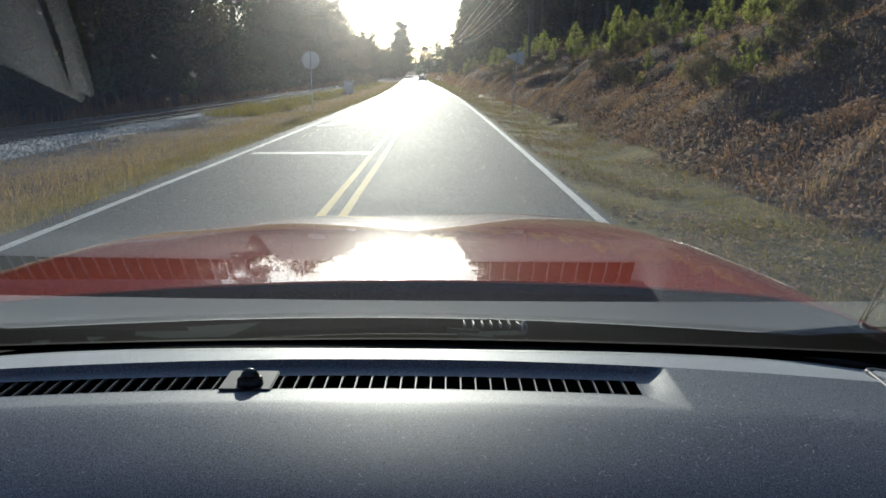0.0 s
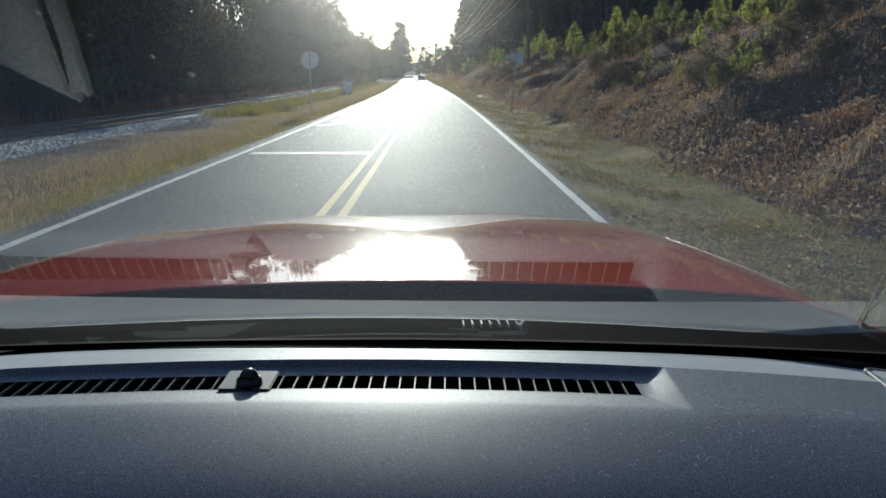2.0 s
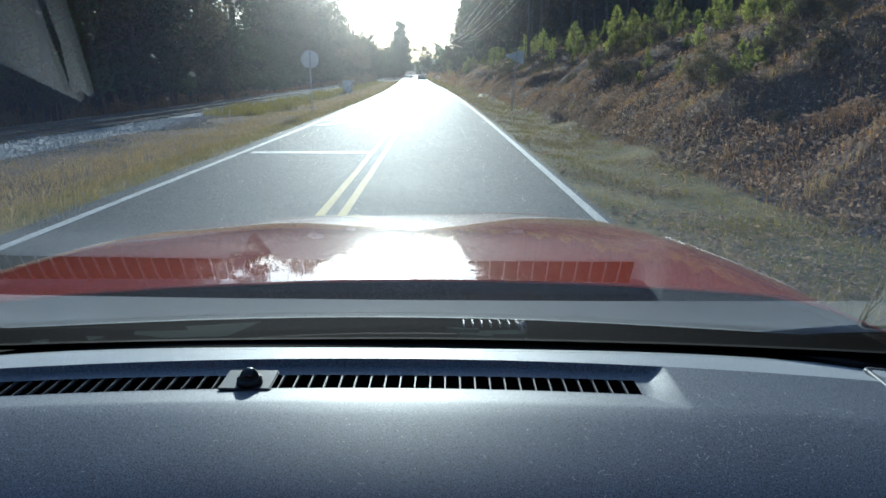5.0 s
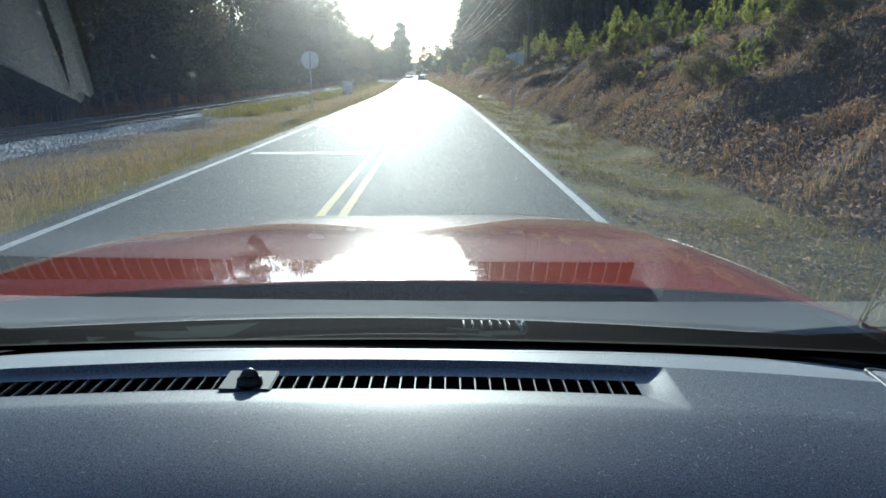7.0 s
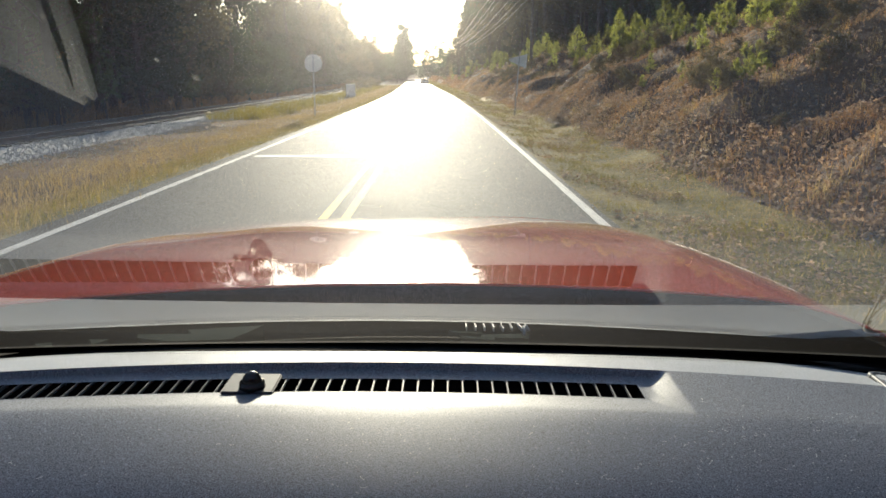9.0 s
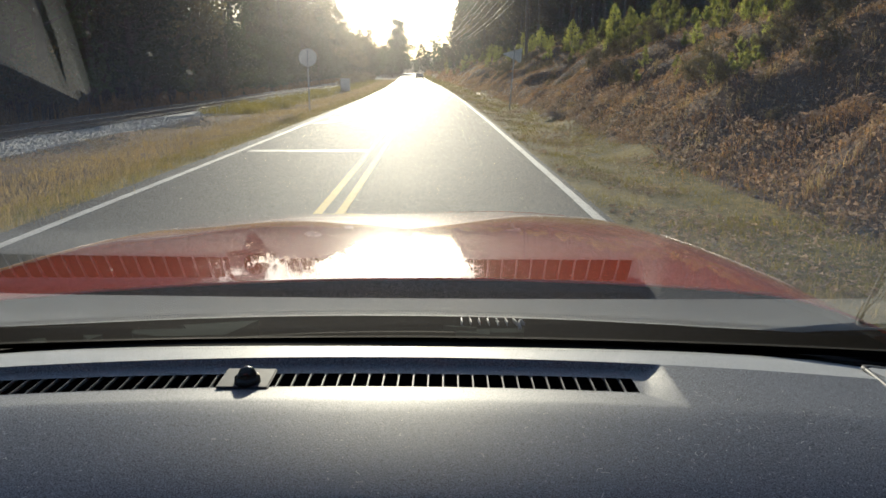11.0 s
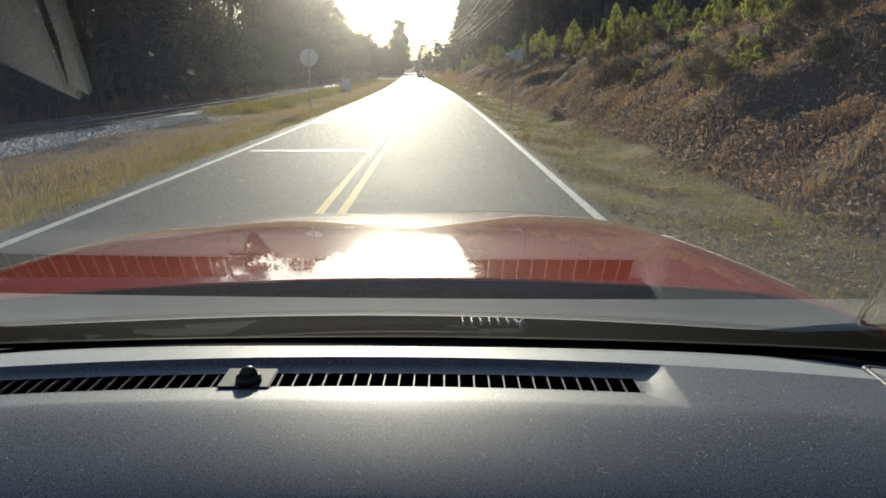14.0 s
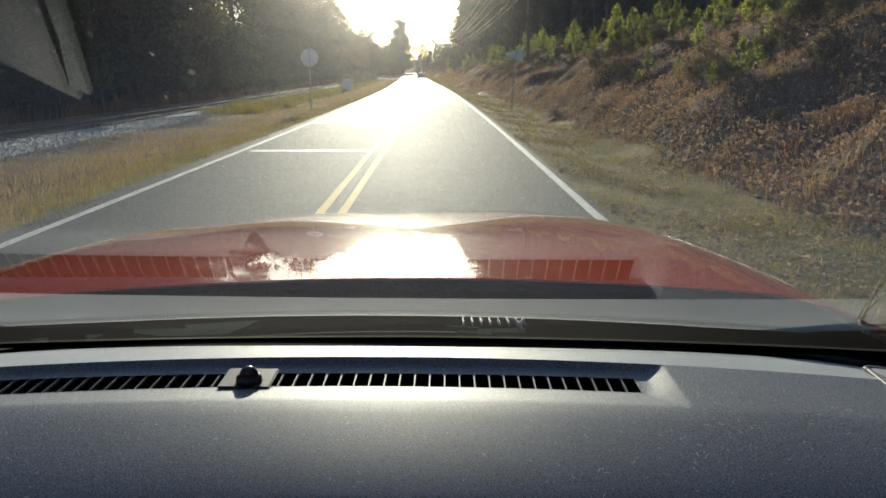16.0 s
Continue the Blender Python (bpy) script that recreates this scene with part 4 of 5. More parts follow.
def far_car(m):
    """A small saloon car, far down the road, coming this way."""
    top = empty("car", m, "small dark saloon car far down the road", "car")
    prof = [(-2.2, 0.35), (-2.25, 0.75), (-1.9, 0.92), (-1.2, 1.0), (-0.6, 1.38), (0.7, 1.42), (1.6, 1.02), (2.2, 0.95), (2.25, 0.4)]
    verts = [(s * (0.86 - 0.16 * (z > 1.2)), y, z) for s in (-1, 1) for y, z in prof]
    k = len(prof)
    part_faces = [(i, (i + 1) % k, (i + 1) % k + k, i + k) for i in range(k)] + [tuple(range(k))[::-1], tuple(range(k, 2 * k))]
    mesh("body", verts, part_faces, PAINT_DARK, top)
    part("windscreen", box((1.3, 0.02, 0.62), (0, -0.93, 1.2), 0.0, (-58, 0, 0)), TINTED, top)
    for s in (-0.6, 0.6):
        part("headlight", box((0.34, 0.06, 0.15), (s, -2.22, 0.68), 0.03), LAMP_GLASS, top)
        for yy in (-1.35, 1.4):
            wheel = part("wheel", rod(0.32, 0.32, (s * 1.28, yy, 0.32), (s * 1.45, yy, 0.32), 20), RUBBER, top)
            part("rim", rod(0.2, 0.2, (s * 1.44, yy, 0.32), (s * 1.465, yy, 0.32), 16), CHROME, wheel)
    return top


far_car(pose(MID + LANE / 2 + float(bend(168)), 168, float(rise(168)), 0, 0, 3))

# ---- the car that carries the camera ----
car = empty("car", pose(0, 0, EYE_Z, CAR_TILT, 0.35, HEAD - 0.36) @ pose(-0.047, 0, -EYE_Z),
            "red car with a grey plastic dashboard, standing in its lane", "car")
# along the car: v ahead of the camera, u to the right of the car's middle, heights as a drop below the camera
GLASS_TILT, GLASS_V, GLASS_DROP, GLASS_BOW = 29.5, 0.7662, 0.2854, 0.046


def lip_near(u):
    return 0.6549 - 0.054 * u * u


def slats_far(u):
    return 0.6894 - 0.020 * u * u


def wall_top(u):
    return 0.7119 - 0.062 * u * u


def dash_front(u):
    return 0.743 + 0.15 * u * u


VENT_DEPTH, LIP = 0.0075, 0.042


VENT_END = 0.270


def dash_drop(u, v):
    """Drop of the dashboard's skin below the camera."""
    base = 0.2915 + 0.06 * u * u + 0.35 * np.maximum(0, np.abs(u) - 0.62) ** 2
    base = base + 0.085 * np.maximum(0, 0.605 - v) + 0.62 * np.maximum(0, 0.600 - v) ** 2 + 3.0 * np.maximum(0, 0.555 - v) ** 3
    near = (v - (lip_near(u) - LIP)) / LIP
    end = (VENT_END - u) / np.clip(0.034 - 0.26 * (v - 0.64), 0.008, 0.042)
    left = (u + 0.66) / 0.036
    d = np.clip(np.minimum(np.minimum(near, end), left), 0, 1)
    d = d * d * (3 - 2 * d) * 0.15 + d * 0.85
    far = np.clip((wall_top(u) - v) / 0.004, 0, 1)
    return base + VENT_DEPTH * d * far + 0.8 * u * u * np.maximum(0, v - wall_top(u))


us = np.concatenate([np.arange(-0.80, 0.21, 0.0125), np.arange(0.215, 0.274, 0.0025), np.arange(0.275, 0.801, 0.0125)])
fixed = np.concatenate([np.arange(0.18, 0.44, 0.02), np.arange(0.44, 0.578, 0.004), [0.588]])


def dash_rows(u):
    a, b, c, d = lip_near(u), slats_far(u), wall_top(u), dash_front(u)
    rows = list(fixed - 0.06 * u * u)
    rows += [a - LIP - 0.004, a - LIP + 0.004] + [a - LIP * (1 - k / 14) for k in range(2, 14)] + [a, a + 0.002]
    rows += [b - 0.002, b, c - 0.0045, c - 0.003, c - 0.001, c + 0.0005, c + 0.006, (c + d) / 2, d - 0.002, d, d + 0.002]
    return rows


cols = [dash_rows(u) for u in us]
R = len(cols[0])
verts = []
for r in range(R):
    for u, c in zip(us, cols):
        v = c[r]
        dr = float(dash_drop(u, v)) + {R - 2: 0.0004, R - 1: 0.03}.get(r, 0.0)
        verts.append((u, v, EYE_Z - dr))
slot = len(fixed) + 15
faces = grid_faces(R, len(us), lambda r, c: r >= R - 6 or r == slot and -0.51 < us[c] and us[c + 1] < 0.236)
dash = mesh("dashboard", verts, faces, DASH, car, "grey grained plastic dashboard top with fine dust", smooth=True)


# front rows of the dash skin, coloured lighter to carry their sunlit look
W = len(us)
mesh("front_strip", verts[-6 * W:], grid_faces(6, W), STRIP, dash, "grained strip along the front edge, coloured lighter to look sunlit", smooth=True)


def on_dash(u, v, lift=0.0):
    return (u, v, EYE_Z - float(dash_drop(u, v)) + lift)


nv, nf = [], []
for row in range(2):
    for i in range(415):
        u = -0.70 + (i + 0.5 * row) * 0.0034
        v = dash_front(u) - 0.0045 - 0.0042 * row
        k = len(nv)
        nv += [on_dash(u + a, v + b, 0.0005) for a, b in ((-0.0007, -0.0012), (0.0007, -0.0012), (0.0004, 0.0013), (-0.0004, 0.0013))]
        nf.append((k, k + 1, k + 2, k + 3))
tagged(mesh("notched_edge", nv, nf, TROUGH, dash, "fine dark notching along the front edge"), kind="stuff")


hood_bm = bmesh.new()
rim_top = [hood_bm.verts.new((u, v, EYE_Z - 0.300)) for u, v in ((-0.258, 0.476), (-0.264, 0.20), (-0.58, 0.20), (-0.58, 0.28), (-0.33, 0.425))]
lid = hood_bm.faces.new(rim_top)
for v in bmesh.ops.extrude_face_region(hood_bm, geom=[lid])["geom"]:
    if isinstance(v, bmesh.types.BMVert):
        v.co.z -= 0.05
bmesh.ops.recalc_face_normals(hood_bm, faces=hood_bm.faces)
bmesh.ops.bevel(hood_bm, geom=list(hood_bm.edges), offset=0.012, segments=3, affect="EDGES")
part("instrument_hood", hood_bm, HOOD_PLASTIC, dash, "grained hood over the instruments", smooth=True)
# black sheet added to stand in for the dark gap at the glass's foot
gu0 = np.linspace(-0.79, 0.79, 50)
mesh("gap_filler", [(u, dash_front(u) + a, EYE_Z - float(dash_drop(u, dash_front(u))) - b) for a, b in ((-0.002, 0.008), (0.03, 0.010), (0.07, 0.016), (0.13, 0.05)) for u in gu0],
     grid_faces(4, 50), RUBBER, dash, "black strip added for the shaded gap between dashboard and glass", smooth=True)
# dust and lint on the dashboard
rng = np.random.default_rng(301)
lv, lf = [], []
for i in range(900):
    u, v = rng.uniform(-0.45, 0.62), 0.455 + 0.20 * rng.random()
    if u < 0.27 and v > 0.60:
        continue
    if rng.random() > 0.25 + 0.75 * np.clip((u + 0.1) / 0.4, 0, 1):
        continue
    a, long, wide = rng.uniform(0, 3.14), rng.uniform(0.0006, 0.0016), rng.uniform(0.0002, 0.0004)
    if rng.random() < 0.22:
        long, wide = rng.uniform(0.003, 0.007), 0.00022
    bend_by, n0 = rng.normal(0, 0.35), len(lv)
    for k in range(4):
        t, b = k / 3 - 0.5, a + bend_by * (k - 1.5)
        du, dv = long * t * math.cos(b), long * t * math.sin(b)
        lv += [on_dash(u + du - wide * math.sin(b), v + dv + wide * math.cos(b), 0.0008), on_dash(u + du + wide * math.sin(b), v + dv - wide * math.cos(b), 0.0008)]
    lf += [(n0 + 2 * k, n0 + 2 * k + 1, n0 + 2 * k + 3, n0 + 2 * k + 2) for k in range(3)]
tagged(mesh("dust", lv, lf, LINT, dash, "pale dust specks and lint on the dashboard"), kind="stuff")
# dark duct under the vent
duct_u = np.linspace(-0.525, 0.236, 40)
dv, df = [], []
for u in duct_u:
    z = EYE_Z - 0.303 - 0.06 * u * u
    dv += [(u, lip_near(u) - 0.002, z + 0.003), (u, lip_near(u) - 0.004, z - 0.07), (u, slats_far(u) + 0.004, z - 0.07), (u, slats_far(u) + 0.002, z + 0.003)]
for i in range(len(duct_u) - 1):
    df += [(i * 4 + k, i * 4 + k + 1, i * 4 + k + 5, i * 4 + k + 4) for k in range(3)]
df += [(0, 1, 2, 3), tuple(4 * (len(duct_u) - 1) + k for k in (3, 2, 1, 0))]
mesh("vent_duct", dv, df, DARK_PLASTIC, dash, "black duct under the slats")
# slats, in two runs beside the sensor's plate
PITCH = 0.01467
for u in [0.2222 - PITCH * k for k in range(24)] + [-0.1789 - PITCH * k for k in range(23)]:
    a, b = lip_near(u) - 0.001, slats_far(u) + 0.001
    z = EYE_Z - 0.06 * u * u - 0.2915 - VENT_DEPTH
    bm = box((0.0014, b - a, 0.0036), (u, (a + b) / 2, z - 0.0016), 0.0005)
    for end, way in ((a, 1), (b, -1)):
        box((0.0044, 0.003, 0.0034), (u, end + way * 0.0012, z - 0.0019), 0.0010, bm=bm)
    part("slat", bm, SLAT, dash)
# sensor on its plate
plate_bm = bmesh.new()
pu = -0.1458
a, b = lip_near(pu) - 0.006, slats_far(pu) + 0.004
zp = EYE_Z - 0.2915 - 0.06 * pu * pu - VENT_DEPTH + 0.002
box((0.0503, b - a, 0.003), (pu, (a + b) / 2, zp), 0.0012, bm=plate_bm)
part("sensor_plate", plate_bm, PLATE, dash, "flat grey plate between the slats")
dome = bmesh.new()
bmesh.ops.create_uvsphere(dome, u_segments=32, v_segments=18, radius=0.0094, matrix=pose(pu + 0.003, (a + b) / 2 - 0.010, zp + 0.0065) @ Matrix.Diagonal((1, 1, 1.15, 1)))
bmesh.ops.create_cone(dome, cap_ends=True, segments=32, radius1=0.0128, radius2=0.0118, depth=0.006, matrix=pose(pu + 0.003, (a + b) / 2 - 0.010, zp + 0.004))
part("light_sensor", dome, DOME, dash, "glossy black sensor dome", smooth=True)


def rounded_triangle(s, n=10):
    """Outline of a triangle with rounded corners, s times its size."""
    corners = [(-0.054, 0.060), (0.13, 0.03), (-0.076, -0.10)]
    r, out = 0.018, []
    for i, (x, y) in enumerate(corners):
        p, q = Vector(corners[i - 1]), Vector(corners[(i + 1) % 3])
        c = Vector((x, y))
        a, b = (p - c).normalized() * r * 1.6 + c, (q - c).normalized() * r * 1.6 + c
        for t in (k / (n - 1) for k in range(n)):
            out.append(((1 - t) ** 2 * a + 2 * t * (1 - t) * c + t * t * b) * s)
    return out


for side in (1, -1):
    su, sv = side * 0.552, 0.697
    ring = rounded_triangle(1.0)
    v, f = tube([(su + side * p.x, sv + p.y, on_dash(su + side * p.x, sv + p.y, 0.003)[2]) for p in ring + ring[:2]], 0.0026, 6)
    speaker = mesh("speaker_grille", v, f, SLAT, dash, "rounded three-cornered speaker grille", smooth=True)
    inner = rounded_triangle(0.93)
    m = len(inner)
    mesh("backing", [(su + side * p.x, sv + p.y, on_dash(su + side * p.x, sv + p.y, 0.0008)[2]) for p in inner], [tuple(range(m))], DARK_PLASTIC, speaker)
    bars = bmesh.new()
    for i in range(-18, 29):
        for j in range(-22, 15):
            x, y = i * 0.0045, j * 0.0045
            inside = all((inner[q].x - inner[q - 1].x) * (y - inner[q - 1].y) - (inner[q].y - inner[q - 1].y) * (x - inner[q - 1].x) < 0 for q in range(m))
            if inside:
                box((0.0031, 0.0031, 0.003), on_dash(su + side * x, sv + y, 0.0018), bm=bars)
    part("mesh_studs", bars, STUD, speaker)

# windscreen: bent pane with a black enamel rim at its foot
TILT_C, TILT_S = math.cos(radians(GLASS_TILT)), math.sin(radians(GLASS_TILT))


def pane(u, s, lift=0.0):
    """A point of the pane, s metres up from its foot."""
    out = lift + GLASS_BOW * s * s
    return (u, GLASS_V - s * TILT_C + out * TILT_S, EYE_Z - GLASS_DROP - 0.043 * u * u + s * TILT_S + out * TILT_C)


gu, gs = np.linspace(-0.78, 0.78, 45), np.linspace(-0.07, 0.98, 22)
screen = mesh("windscreen", [pane(u, s) for s in gs for u in gu], grid_faces(len(gs), len(gu)), GLASS, car, "clear dusty windscreen", smooth=True)
fu = np.linspace(-0.78, 0.78, 60)
mesh("enamel_rim", [pane(u, low + (1 - k) * min(-0.022, -0.0218 + 0.0476 * u + 0.0218 * u * u), -0.001) for k, low in ((1, -0.075), (0, 0.0)) for u in fu], grid_faces(2, 60), FRIT, screen, "black enamel rim")
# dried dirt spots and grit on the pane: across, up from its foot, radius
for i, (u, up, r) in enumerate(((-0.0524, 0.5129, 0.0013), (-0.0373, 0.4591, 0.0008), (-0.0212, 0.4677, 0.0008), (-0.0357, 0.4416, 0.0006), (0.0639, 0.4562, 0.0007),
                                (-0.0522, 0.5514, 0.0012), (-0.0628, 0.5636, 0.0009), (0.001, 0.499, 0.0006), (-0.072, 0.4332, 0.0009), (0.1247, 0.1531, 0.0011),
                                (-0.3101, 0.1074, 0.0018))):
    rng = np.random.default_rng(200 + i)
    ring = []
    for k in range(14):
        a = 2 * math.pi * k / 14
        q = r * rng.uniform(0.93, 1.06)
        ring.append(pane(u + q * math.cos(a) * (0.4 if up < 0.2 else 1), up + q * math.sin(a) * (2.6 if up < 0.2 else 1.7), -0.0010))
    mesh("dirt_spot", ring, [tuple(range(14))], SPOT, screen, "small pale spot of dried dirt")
v, f = tube([pane(u, -0.02, -0.019) for u in np.linspace(-0.76, 0.76, 40)], 0.005, 8)
mesh("rubber_seal", v, f, RUBBER, screen, "black rubber seal", smooth=True)

# cowl with its louvre, and the wipers
cu, cv = np.linspace(-0.88, 0.88, 45), np.linspace(0, 1, 10)


COWL_V, COWL_MID = 1.05, -0.023
HOOD_V, HOOD_DROP, HOOD_MID = 1.0338, 0.3001, -0.0614
HOOD_EDGE = {-1: -0.815, 1: 0.755}


def crown(u):
    """How far the cowl falls off towards the sides."""
    q = u - COWL_MID
    return 0.0779 * q * q + 0.825 * max(0.0, abs(q) - 0.49) ** 2


def cowl(u, t):
    v0, v1 = GLASS_V + 0.03, COWL_V + 0.05 - 0.094 * (u - COWL_MID) ** 2
    return (u, v0 + (v1 - v0) * t, EYE_Z - 0.330 - crown(u) - 0.030 * math.sin(math.pi * t) + 0.019 * t)


base_cowl = mesh("cowl", [cowl(u, t) for t in cv for u in cu], grid_faces(10, 45), DARK_PLASTIC, car, "black plastic cowl below the windscreen", smooth=True)
for i in range(7):
    part("louvre_fin", box((0.0016, 0.030, 0.006), (0.0693 + i * 0.0116, 0.908, EYE_Z - 0.3214), 0.0006, (-8, 0, 2 + 3 * (i == 6))), STRIP, base_cowl)
v, f = tube([(0.1428, 0.886, EYE_Z - 0.3233), (0.1438, 0.900, EYE_Z - 0.3185), (0.1467, 0.912, EYE_Z - 0.3194), (0.1496, 0.900, EYE_Z - 0.3223)], 0.0022, 6)
mesh("louvre_end", v, f, STRIP, base_cowl, smooth=True)
for corners in (((0.088, 0.905), (0.150, 0.905), (0.153, 0.924), (0.140, 0.922), (0.090, 0.918)),
                ((0.046, 0.932), (0.090, 0.926), (0.090, 0.921), (0.060, 0.924)),
                ((0.062, 0.906), (0.106, 0.896), (0.106, 0.905), (0.066, 0.911)),
                ((-0.355, 0.893), (-0.313, 0.881), (-0.233, 0.890), (-0.205, 0.945), (-0.300, 0.925), (-0.290, 0.910), (-0.359, 0.906)),
                ((-0.475, 0.868), (-0.449, 0.855), (-0.455, 0.874)), ((-0.414, 0.885), (-0.400, 0.867), (-0.389, 0.886))):
    bm = bmesh.new()
    face = bm.faces.new([bm.verts.new((0.047 + 0.973 * (u - 0.047), 0.973 * v, EYE_Z - 0.326)) for u, v in corners])
    for v in bmesh.ops.extrude_face_region(bm, geom=[face])["geom"]:
        if isinstance(v, bmesh.types.BMVert):
            v.co.z -= 0.022
    bmesh.ops.recalc_face_normals(bm, faces=bm.faces)
    part("cowl_cover", bm, COWL_PANEL, base_cowl, "pale grey-green plastic cover on the cowl")
for u0, u1 in ((0.14, -0.38), (0.56, 0.18)):
    a, b = cowl(u0, 0.34), cowl(u1, 0.10)
    pts = [tuple(np.array(a) * (1 - t) + np.array(b) * t + np.array([0, 0, 0.010 + 0.012 * math.sin(math.pi * t)])) for t in np.linspace(0, 1, 9)]
    v, f = tube(pts, lambda t: 0.007 * (1.2 - 0.7 * t), 6)
    wiper = mesh("wiper", v, f, DARK_PLASTIC, car, "black wiper arm at rest", smooth=True)
    pts = [tuple(np.array(b) + np.array([s, 0.0, 0.010 - 0.075 * ((u1 + s) ** 2 - u1 ** 2)])) for s in np.linspace(-0.26, 0.30, 12) if abs(u1 + s) < 0.76]
    v, f = tube(pts, 0.0045, 6)
    mesh("blade", v, f, RUBBER, wiper)
    part("pivot", rod(0.013, 0.008, (a[0], a[1], a[2] - 0.004), (a[0], a[1], a[2] + 0.012), 14), RUBBER, wiper)

# bonnet
def hood(u, t):
    """The bonnet's skin: crowned, with two soft ridges, falling off at the shoulders; t from its rear edge to its nose."""
    q = u - HOOD_MID
    v0 = HOOD_V - 0.2419 * q * q
    w = (2.5777 - 0.1293 * q * q - v0) * t
    fall = 0.0208 * q * q + 1.4031 * max(0.0, q - 0.5265, -q - 0.6064) ** 2 - 0.0193 * q
    ridge = 0.0067 * math.exp(-((abs(q) - 0.3302) / 0.16) ** 2) * min(1.0, w / 0.6)
    return (u - 0.0139 * w, v0 + w, EYE_Z - (HOOD_DROP + 0.057 * w + 0.0501 * w * w + fall - ridge))


hu, ht = np.linspace(HOOD_EDGE[-1], HOOD_EDGE[1], 81), np.linspace(0, 1, 50)
bonnet = mesh("bonnet", [hood(u, t) for t in ht for u in hu], grid_faces(50, 81), PAINT, car, "glossy orange-red bonnet", smooth=True)
rims = []
for back, down in ((0.0, 0.0), (-0.0015, 0.0005), (-0.002, 0.002), (0.004, 0.005)):
    for u in hu:
        p = hood(u, 0)
        rims.append((p[0], p[1] + back, p[2] - down))
mesh("bonnet_lip", rims, grid_faces(4, 81), PAINT, bonnet, "rounded rear edge of the bonnet", smooth=True)

# thin pale tubes stand in for light caught on the bonnet's side edges
for s in (-1, 1):
    v, f = tube([(a, b, c + 0.0004) for a, b, c in (hood((0.633 if s > 0 else -0.790) - s * 0.165 * t, t) for t in np.linspace(0.12, 0.46, 24))], 0.0006, 6)
    mesh("bonnet_edge", v, f, EDGE_HIGHLIGHT, bonnet, "pale line painted as the highlight along the bonnet's edge", smooth=True)

# the rest of the body
top_z = pane(0, 0.98)[2]
WHEELS = (1.62, -1.75)
SIDE = ((0.40, 0.815), (0.47, 0.862), (0.60, 0.885), (0.78, 0.892), (0.95, 0.888), (1.10, 0.876), (1.20, 0.858), (1.27, 0.832))   # height, half width
BELT, BELT_X, ROOF_X = 1.275, 0.825, 0.715


def side_skin(name, s, v0, v1, parent, label="", top=lambda v: SIDE[-1][0]):
    """A stretch of the body's side, with the wheel arches left open."""
    vs = np.linspace(v0, v1, max(4, int(abs(v1 - v0) / 0.045)))
    zs = [np.linspace(SIDE[0][0], top(v), 24) for v in vs]
    verts = [(s * float(np.interp(z, [a for a, _ in SIDE], [b for _, b in SIDE])), v, z) for v, row in zip(vs, zs) for z in row]
    open_arch = lambda r, c: any(math.hypot((vs[r] + vs[r + 1]) / 2 - w, (zs[r][c] + zs[r][c + 1]) / 2 - 0.37) < 0.43 for w in WHEELS)
    return mesh(name, verts, grid_faces(len(vs), 24, open_arch), PAINT, parent, label, smooth=True)


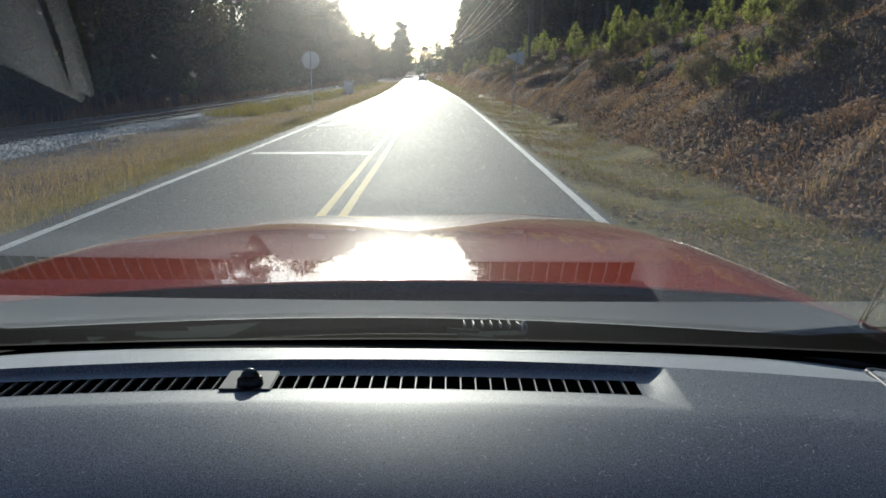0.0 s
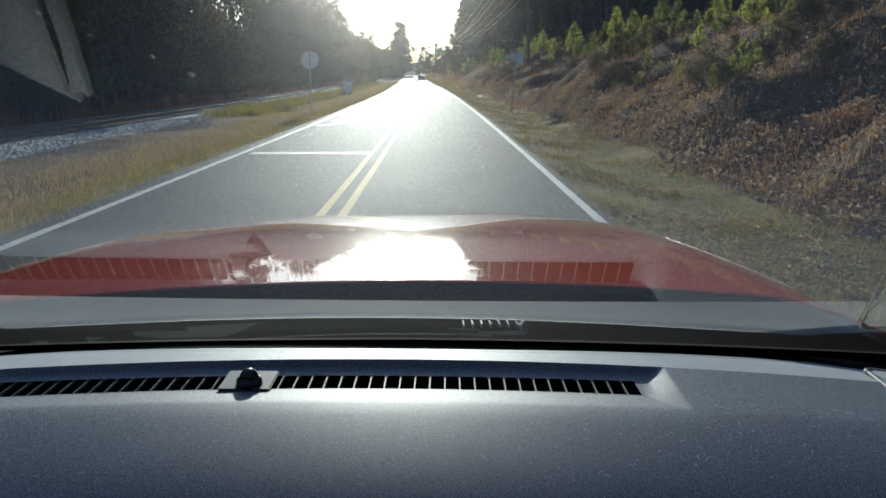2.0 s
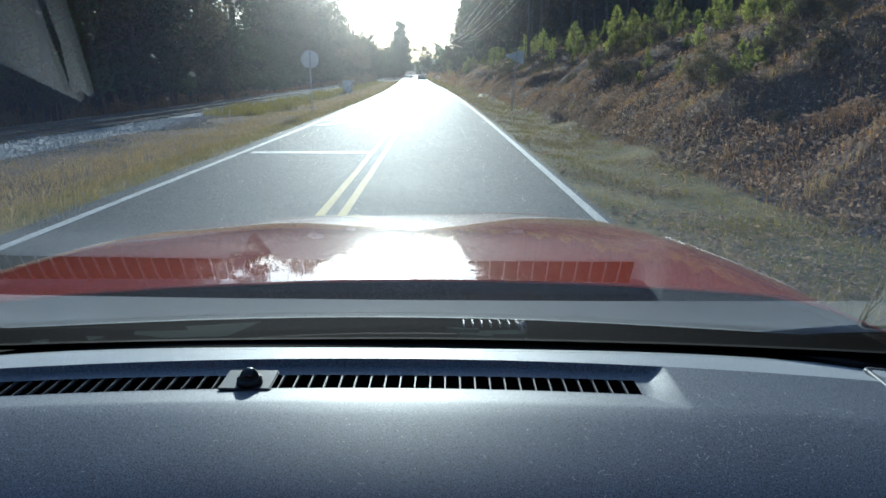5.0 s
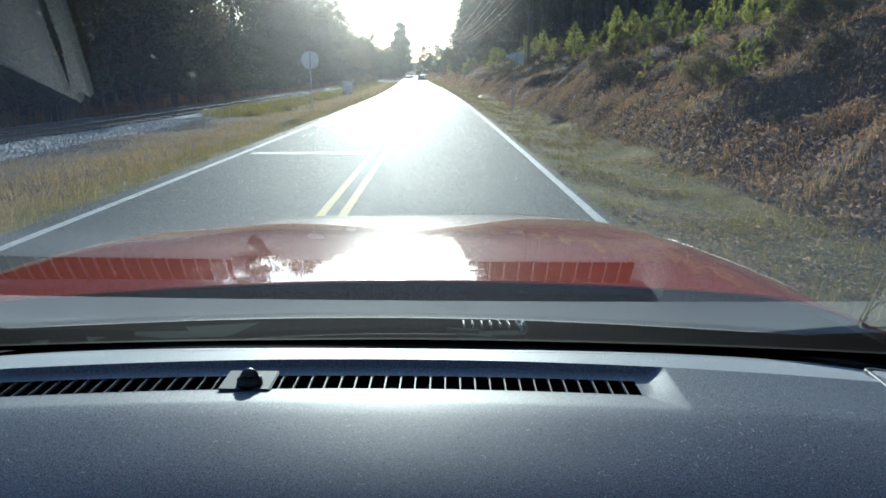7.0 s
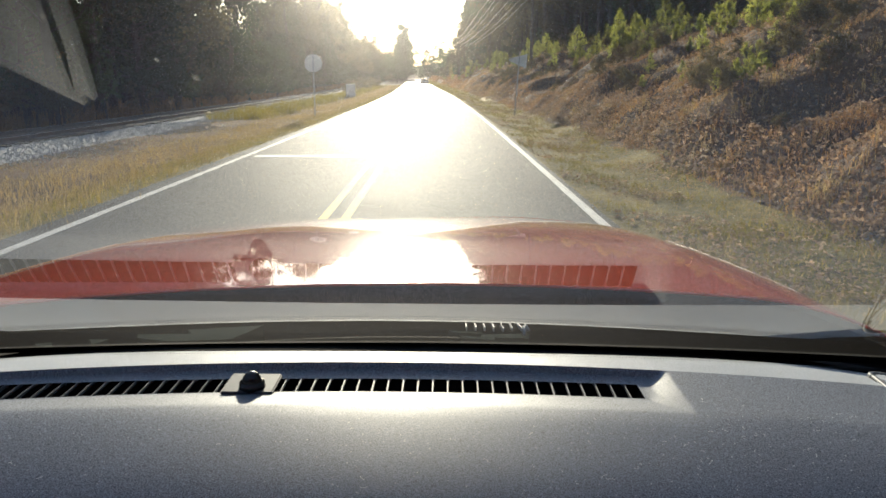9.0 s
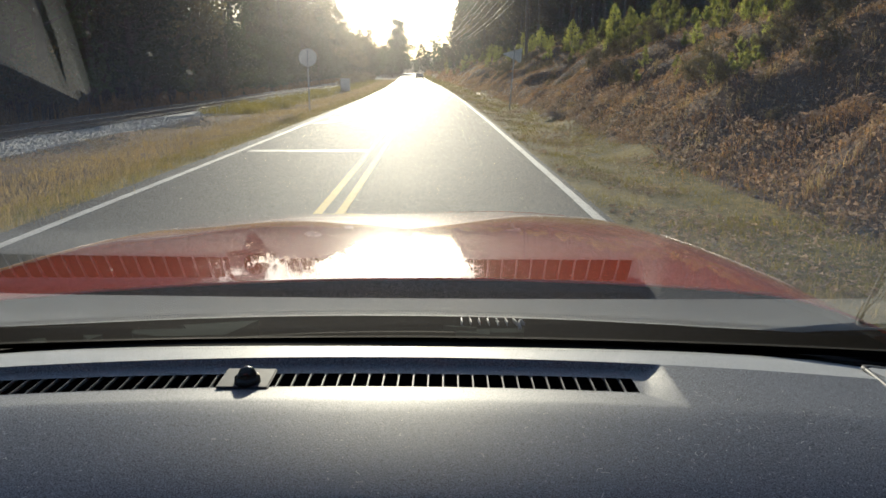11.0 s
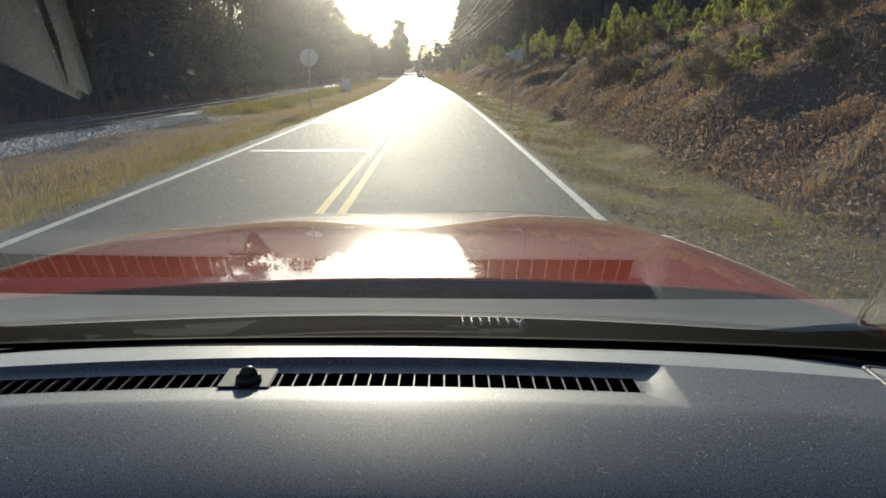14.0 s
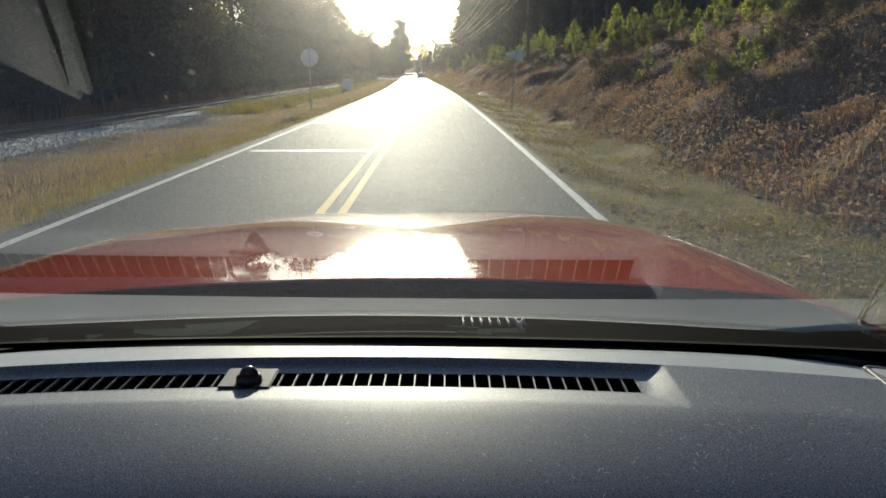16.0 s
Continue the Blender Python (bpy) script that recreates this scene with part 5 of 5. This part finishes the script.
for s in (-1, 1):
    fv, ff = [], []
    ts = np.linspace(0, 1, 24)
    for t in ts:
        p = hood(HOOD_EDGE[s], t)
        fv += [(p[0] + s * (0.003 + dx), p[1], p[2] - dz) for dx, dz in ((0.0, 0.001), (0.008, 0.005), (0.035, 0.03), (0.06, 0.11), (0.075, 0.25), (0.07, 0.32))]
    for i in range(len(ts) - 1):
        ff += [(i * 6 + k, i * 6 + k + 1, i * 6 + k + 7, i * 6 + k + 6) for k in range(5)]
    fender = mesh("fender", fv, ff, PAINT, car, smooth=True)
    side_skin("fender_side", s, 0.36, 0.985, fender)
    side_skin("fender_side", s, 0.985, 2.42, fender, top=lambda v: hood(HOOD_EDGE[s], (v - 0.985) / 1.52)[2] - 0.29)
    for v0, v1 in ((-0.93, 0.352), (-2.02, -0.938)):
        door = side_skin("door", s, v0, v1, car)
        part("door_handle", box((0.03, 0.18, 0.035), (s * 0.888, v0 + 0.16, 1.12), 0.01), DARK_PLASTIC, door, "dark door handle")
    side_skin("rear_quarter", s, -2.62, -2.028, car)
    a, b = pane(s * 0.78, -0.02), pane(s * 0.72, 0.98)
    v, f = tube([a, tuple((np.array(a) + np.array(b)) / 2 + np.array([0, 0, 0.012])), b], 0.035, 8)
    mesh("front_pillar", v, f, HEADLINER, car, "grey trimmed windscreen pillar", smooth=True)
    lean = math.degrees(math.atan2(BELT_X - ROOF_X, top_z - BELT))
    tall = math.hypot(BELT_X - ROOF_X, top_z - BELT)
    mid_x, mid_z = (BELT_X + ROOF_X) / 2, (BELT + top_z) / 2
    for v0, wide in ((-0.93, 0.10), (-2.02, 0.14), (-2.54, 0.16)):
        part("pillar", box((0.05, wide, tall), (s * mid_x, v0, mid_z), 0.012, (0, -lean * s, 0)), PAINT, car)
    quarter = [(0.56, 0.0), (0.10, 1.0), (-0.885, 1.0), (-0.885, 0.0)]
    pts = [(s * (BELT_X + (ROOF_X - BELT_X) * k - 0.01), v0, BELT + (top_z - BELT) * k) for v0, k in quarter]
    mesh("door_window", pts + [(x - s * 0.006, y, z) for x, y, z in pts], [(0, 1, 2, 3), (7, 6, 5, 4), *((k, (k + 1) % 4, (k + 1) % 4 + 4, k + 4) for k in range(4))], SIDE_GLASS, car)
    for v0, long in ((-1.475, 0.95), (-2.28, 0.36)):
        part("door_window", box((0.006, long, tall), (s * (mid_x - 0.01), v0, mid_z), 0.0, (0, -lean * s, 0)), SIDE_GLASS, car)
    part("headlight", box((0.34, 0.10, 0.16), (s * 0.60, 2.50, 0.92), 0.04, (0, 0, -12 * s)), LAMP_GLASS, car)
    part("tail_lamp", box((0.16, 0.06, 0.36), (s * 0.77, -2.635, 1.08), 0.02), TAIL_RED, car)
    for v0 in WHEELS:
        z0 = 0.36 - 0.0087 * v0
        wheel = part("wheel", rod(0.36, 0.36, (s * 0.66, v0, z0), (s * 0.87, v0, z0), 40), RUBBER, car)
        part("rim", rod(0.24, 0.22, (s * 0.865, v0, z0), (s * 0.882, v0, z0), 32), CHROME, wheel)
        part("hub", rod(0.07, 0.05, (s * 0.880, v0, z0), (s * 0.895, v0, z0), 16), GALVANISED, wheel)
        part("wheel_well", box((0.30, 0.90, 0.52), (s * 0.60, v0, 0.62), 0.05), RUBBER, car, "black wheel well")
ru, rv = np.linspace(-1, 1, 25), np.linspace(-0.10, -2.58, 22)
mesh("roof", [(u * 0.735, v, top_z + 0.055 - 0.05 * abs(u) ** 3 - 0.02 * ((v + 1.2) / 1.4) ** 2) for v in rv for u in ru]
     + [(u * 0.735, v, top_z - 0.012) for v in rv for u in ru], grid_faces(22, 25) + [tuple(k + 550 for k in q) for q in grid_faces(22, 25)]
     + [(k, k + 1, k + 551, k + 550) for k in range(24)] + [(525 + k, 526 + k, 1076 + k, 1075 + k) for k in range(24)]
     + [(25 * k, 25 * k + 25, 25 * k + 575, 25 * k + 550) for k in range(21)] + [(25 * k + 24, 25 * k + 49, 25 * k + 599, 25 * k + 574) for k in range(21)],
     PAINT, car, smooth=False)
part("headliner", box((1.40, 2.42, 0.02), (0, -1.36, top_z - 0.03), 0.005), HEADLINER, car, "grey cloth headliner")
gate = part("tailgate", box((1.66, 0.06, 0.84), (0, -2.62, 0.86), 0.025), PAINT, car)
part("rear_window", box((1.42, 0.02, top_z - BELT - 0.02), (0, -2.60, (top_z + BELT) / 2), 0.006), SIDE_GLASS, gate)
part("rear_bumper", box((1.70, 0.16, 0.22), (0, -2.64, 0.50), 0.04), DARK_PLASTIC, car)
part("floor_pan", box((1.64, 4.6, 0.06), (0, -0.30, 0.44), 0.01), DARK_PLASTIC, car)
nose_u = np.linspace(-0.86, 0.86, 41)


def nose(u, z, out):
    return (u, 2.58 - 0.125 * u * u - 0.5 * max(0.0, abs(u) - 0.7) ** 1.5 + out, z)


edge = [hood(u, 1.0)[2] for u in nose_u]
mesh("front_fascia", [nose(u, e + (0.72 - e) * k / 5, 0.008 + 0.03 * math.sin(math.pi * k / 5)) for k in range(6) for u, e in zip(nose_u, edge)],
     grid_faces(6, 41), PAINT, car, smooth=True)
mesh("front_bumper", [nose(u, z, o) for z, o in ((0.73, 0.0), (0.72, 0.07), (0.66, 0.10), (0.50, 0.10), (0.42, 0.06), (0.40, -0.05)) for u in nose_u],
     grid_faces(6, 41), DARK_PLASTIC, car, smooth=True)
grille = mesh("grille", [nose(u, z, 0.046) for z in (0.80, 0.98) for u in np.linspace(-0.38, 0.38, 13)], grid_faces(2, 13), DARK_PLASTIC, car, "black front grille")
for z in (0.82, 0.86, 0.90, 0.94):
    v, f = tube([nose(u, z, 0.05) for u in np.linspace(-0.37, 0.37, 13)], 0.008, 6)
    mesh("grille_bar", v, f, GALVANISED, grille)
part("front_seat", box((0.50, 0.50, 0.30), (-0.36, -0.55, 0.85), 0.06), HEADLINER, car, "grey cloth seat")
part("seat_back", box((0.50, 0.16, 0.66), (-0.36, -0.84, 1.20), 0.06, (14, 0, 0)), HEADLINER, car, "grey cloth seat back")
part("lower_dash", box((1.5, 0.20, 0.42), (0, 0.36, 1.02), 0.03), DARK_PLASTIC, car, "dark lower dashboard")
